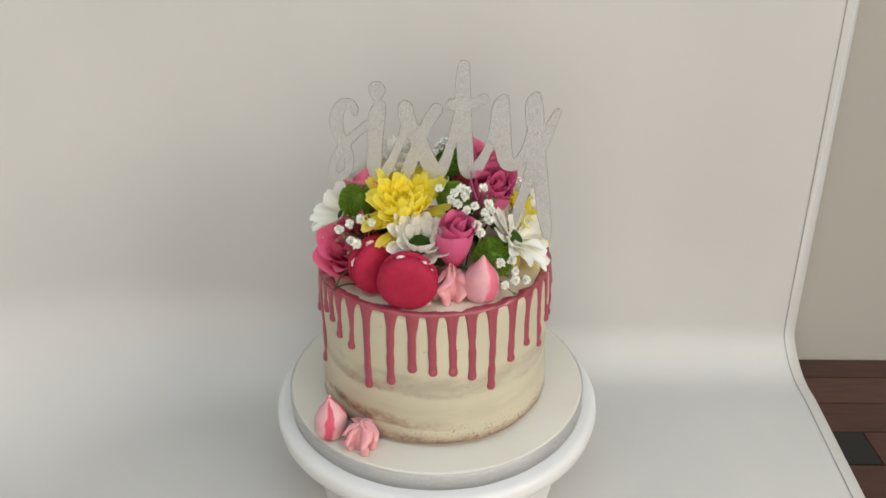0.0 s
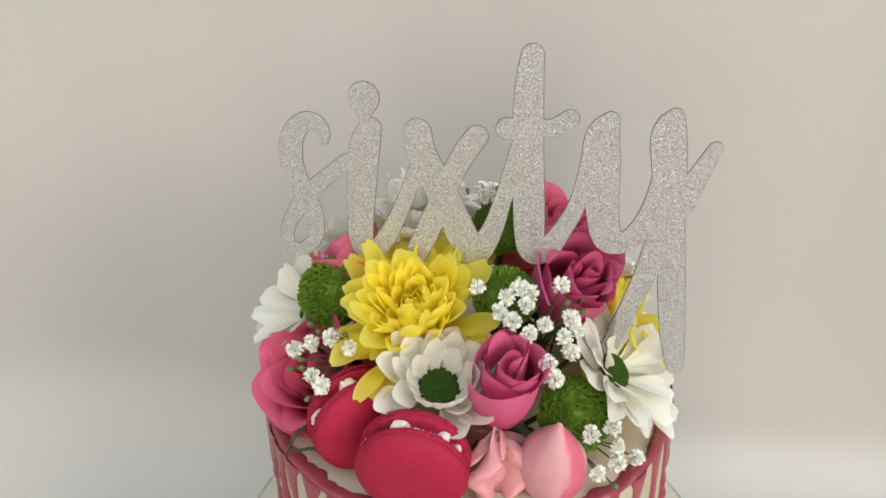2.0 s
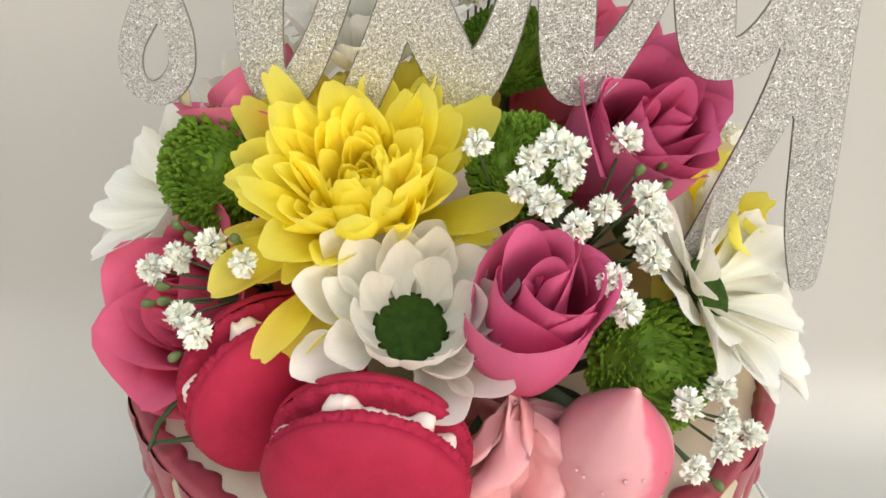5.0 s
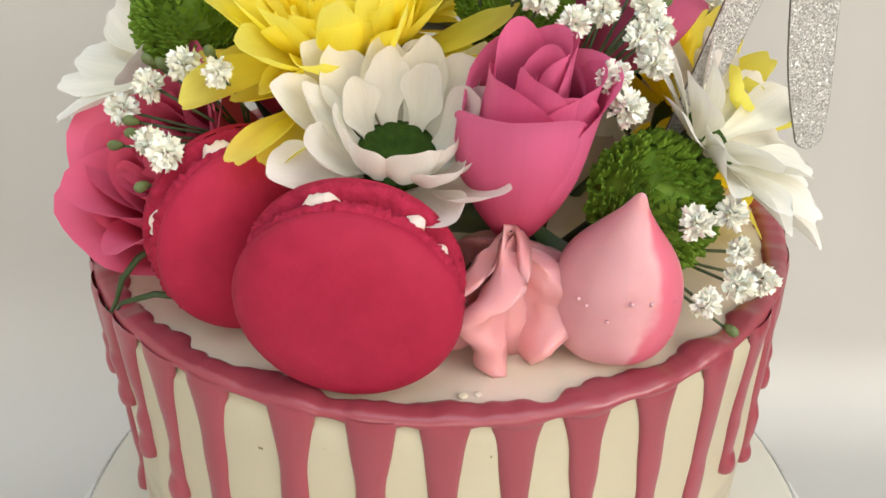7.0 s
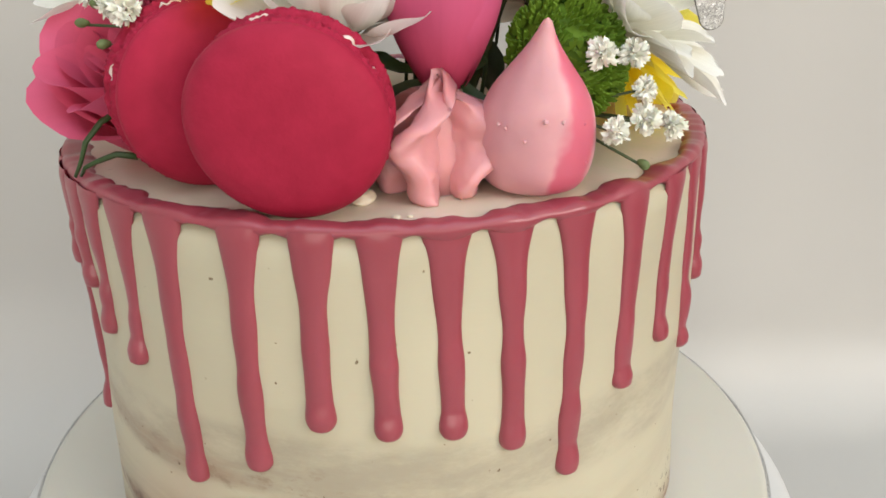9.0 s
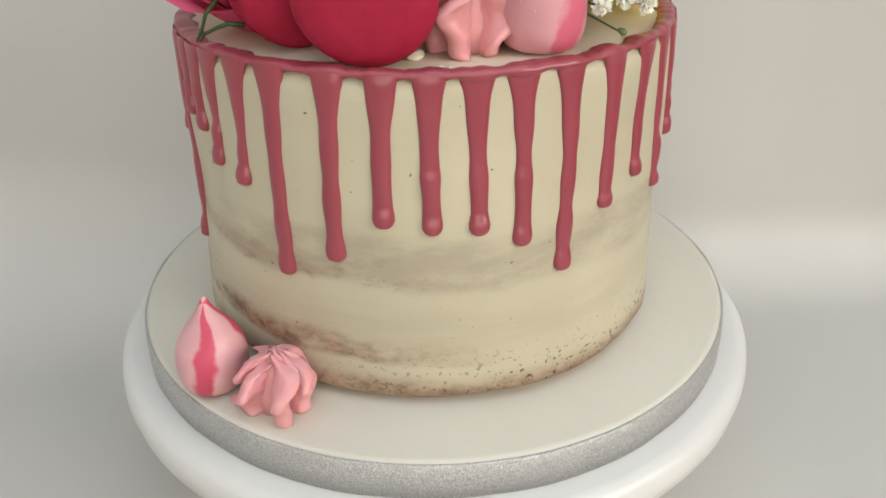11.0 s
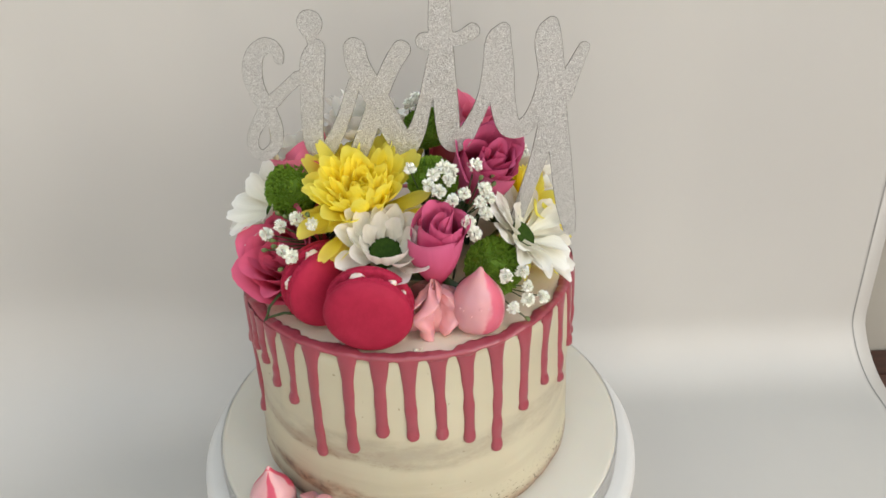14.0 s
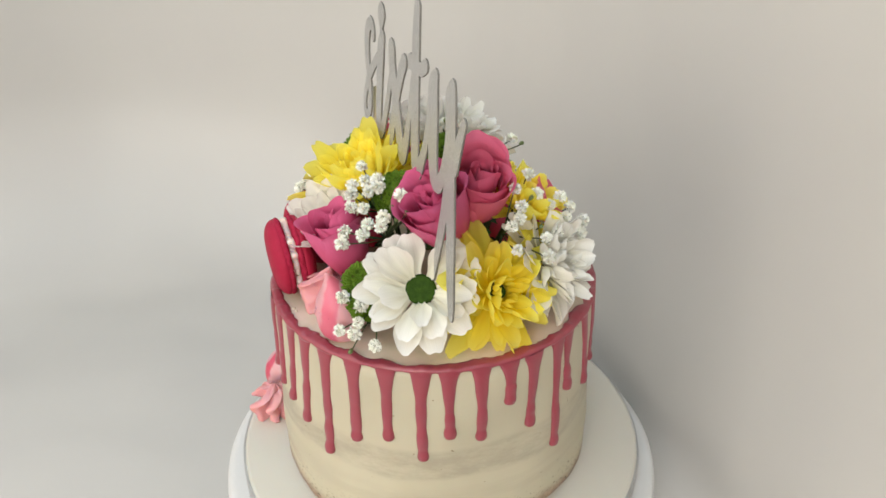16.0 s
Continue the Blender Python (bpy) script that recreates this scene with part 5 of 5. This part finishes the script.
daisy((-0.0580, -0.0085, 0.2455), (-0.62, -0.28, 0.72), 50, 1.16, 7, DL + " seen from the side", ((11, 12), (10, 32)), None, 0.0045, (((-0.0556, -0.0330, 0.2360), 0.0150), ((-0.0460, -0.0165, 0.2570), 0.0105)))
daisy((-0.0170, 0.0050, 0.2735), (0.0, -0.22, 0.97), 30, 1.12, 8, DL + " standing upright behind", ((9, 40), (8, 62)), CUPPED)
chrysanthemum((0.0500, 0.0330, 0.2340), (0.70, 0.60, 0.38), 10, 1.08, 10, "white chrysanthemum with crowded petals at the cake's edge", 0.0, OPEN, WHITE_CHRYS, "white chrysanthemums")
chrysanthemum((-0.0165, 0.0215, 0.2735), (0.10, 0.30, 0.94), 35, 0.78, 18, "white chrysanthemum standing behind the topper", 0.0, OPEN, WHITE_CHRYS, "white chrysanthemums")
daisy((-0.0470, 0.0400, 0.2420), (-0.55, 0.58, 0.60), 60, 1.15, 17, DL + " on the far side", ((13, 20), (12, 38)))

RL = "mauve pink garden rose"
rose((0.0140, -0.0520, 0.2600), (0.05, -0.28, 0.96), 30, 0.0124, 0.033, ROSEM, 11, RL + " bud half open", open_=0.62, n=14, point=0.05)
rose((0.0380, -0.0210, 0.2730), (0.25, -0.50, 0.83), 100, 0.0152, 0.034, ROSEM, 12, RL + " with unfolding petals", open_=0.75, n=17)
rose((-0.0554, -0.0328, 0.2364), (-0.52, -0.52, 0.67), 200, 0.0194, 0.037, ROSED, 13, "deep mauve rose hanging over the rim", open_=1.15, n=18, point=0.12)
rose((0.0345, 0.0070, 0.2770), (0.50, -0.12, 0.85), 60, 0.0158, 0.036, ROSEP, 14, "open pink rose behind the topper", open_=0.6, n=17, point=0.05)
rose((-0.0440, 0.0000, 0.2660), (-0.45, 0.35, 0.82), 150, 0.0150, 0.034, ROSEP, 15, "deep pink rose behind green buttons", open_=0.7, point=0.06)
rose((0.0250, 0.0480, 0.2480), (0.30, 0.80, 0.52), 20, 0.0150, 0.032, ROSEP, 16, "pink rose at the back", open_=0.9)

GL = "round green button chrysanthemum"
pompon((-0.0460, -0.0165, 0.2570), (-0.25, -0.75, 0.60), 0.0120, 1, GL)
pompon((0.0360, -0.0455, 0.2335), (0.35, -0.80, 0.48), 0.0125, 2, GL)
pompon((0.0126, -0.0225, 0.2620), (0.10, -0.45, 0.88), 0.0108, 3, GL)
pompon((0.0108, 0.0000, 0.2750), (0.0, -0.35, 0.93), 0.0105, 4, GL)

BL = "sprig of tiny white baby's breath"
breath_sprig([(4, -34, 273), (17, -32, 272), (13, -36, 271), (20, -33, 271), (19, -37, 269), (11, -41, 269), (15, -43, 267), (20, -45, 264)], [], 1, BL)
breath_sprig([(30, -27, 270), (25, -41, 265), (33, -36, 264), (35, -38, 261), (31, -42, 261), (33, -45, 258), (26, -50, 257), (28, -52, 253)], [(32, -32, 267), (37, -28, 266), (37, -32, 264)], 2, BL + " with buds")
breath_sprig([(-42, -39, 255), (-56, -33, 245), (-49, -37, 251), (-48, -45, 244), (-44, -49, 244), (-35, -45, 256)], [(-51, -30, 253), (-47, -35, 254), (-37, -41, 258), (-53, -38, 245), (-57, -37, 240), (-52, -41, 244), (-49, -49, 238)], 3, BL + " with buds")
breath_sprig([(40, -57, 236), (47, -52, 235), (49, -54, 229), (49, -56, 224), (56, -50, 221), (43, -60, 223)], [(49, -58, 216)], 4, BL + " drooping to the rim")
breath_sprig([(40, 19, 268), (31, 30, 268), (39, 30, 263), (46, 19, 263), (50, 16, 260), (53, 11, 259), (60, 10, 252), (55, 26, 251), (60, 25, 245)], [(43, 25, 264)], 5, BL)
breath_sprig([(42, 35, 258), (34, 45, 256), (36, 49, 251), (35, 57, 242), (44, 50, 242), (51, 34, 250), (44, 42, 252)], [(52, 25, 255)], 6, BL)
breath_sprig([(7, 4, 287), (10, 7, 286), (4, 3, 285), (3, 37, 272)], [(9, 2, 289), (-3, 46, 266), (12, 5, 289)], 7, BL + " with buds")


def leaf_blade(points, seed):
    """A thin dark blade of greenery that trails over the rim. Places in millimetres."""
    pts = [Vector(p) / 1000 for p in points]
    ob = thing("leaf_sprig", Matrix.Translation(pts[0]), "thin dark green leaf sprig trailing over the rim", "leaf")
    part("blade", tube([p - pts[0] for p in pts], 0.0007, 8, taper=0.5), LEAF, ob)
    return ob


leaf_blade([(-49, -44, 225), (-53, -47, 223), (-56, -48.5, 219.5), (-57.5, -49, 215.5), (-59, -49, 212.8)], 1)
leaf_blade([(-46, -50, 217), (-50, -50, 217.5), (-54, -49.5, 216), (-57, -48.5, 214.5), (-58.5, -47.5, 212.5)], 2)


def dab(at, size, seed):
    """A small dab of buttercream that holds a macaron up."""
    rnd = random.Random(seed)
    bm = bmesh.new()
    bmesh.ops.create_icosphere(bm, subdivisions=3, radius=size)
    for v in bm.verts:
        v.co *= 1 + 0.25 * noise.noise(v.co * 500 + Vector((seed, 0, 0)))
        v.co.z = v.co.z * 0.5 + size * 0.3
    ob = part("buttercream_dab", bm, ICING_PLAIN, place=pose(*at, 0, 0, rnd.uniform(0, 90)))
    return tagged(ob, "small dab of cream under a macaron", "icing")


ICING_PLAIN = material("plain_icing", (0.70, 0.62, 0.48), 0.5, bump=0.2, bump_scale=300, sss=0.15)
dab((-0.0215, -0.0590, TOP), 0.0030, 1)
dab((-0.0030, -0.0605, TOP), 0.0028, 2)
dab((0.0035, -0.0690, TOP), 0.0008, 3)
dab((0.0060, -0.0685, TOP), 0.0006, 4)
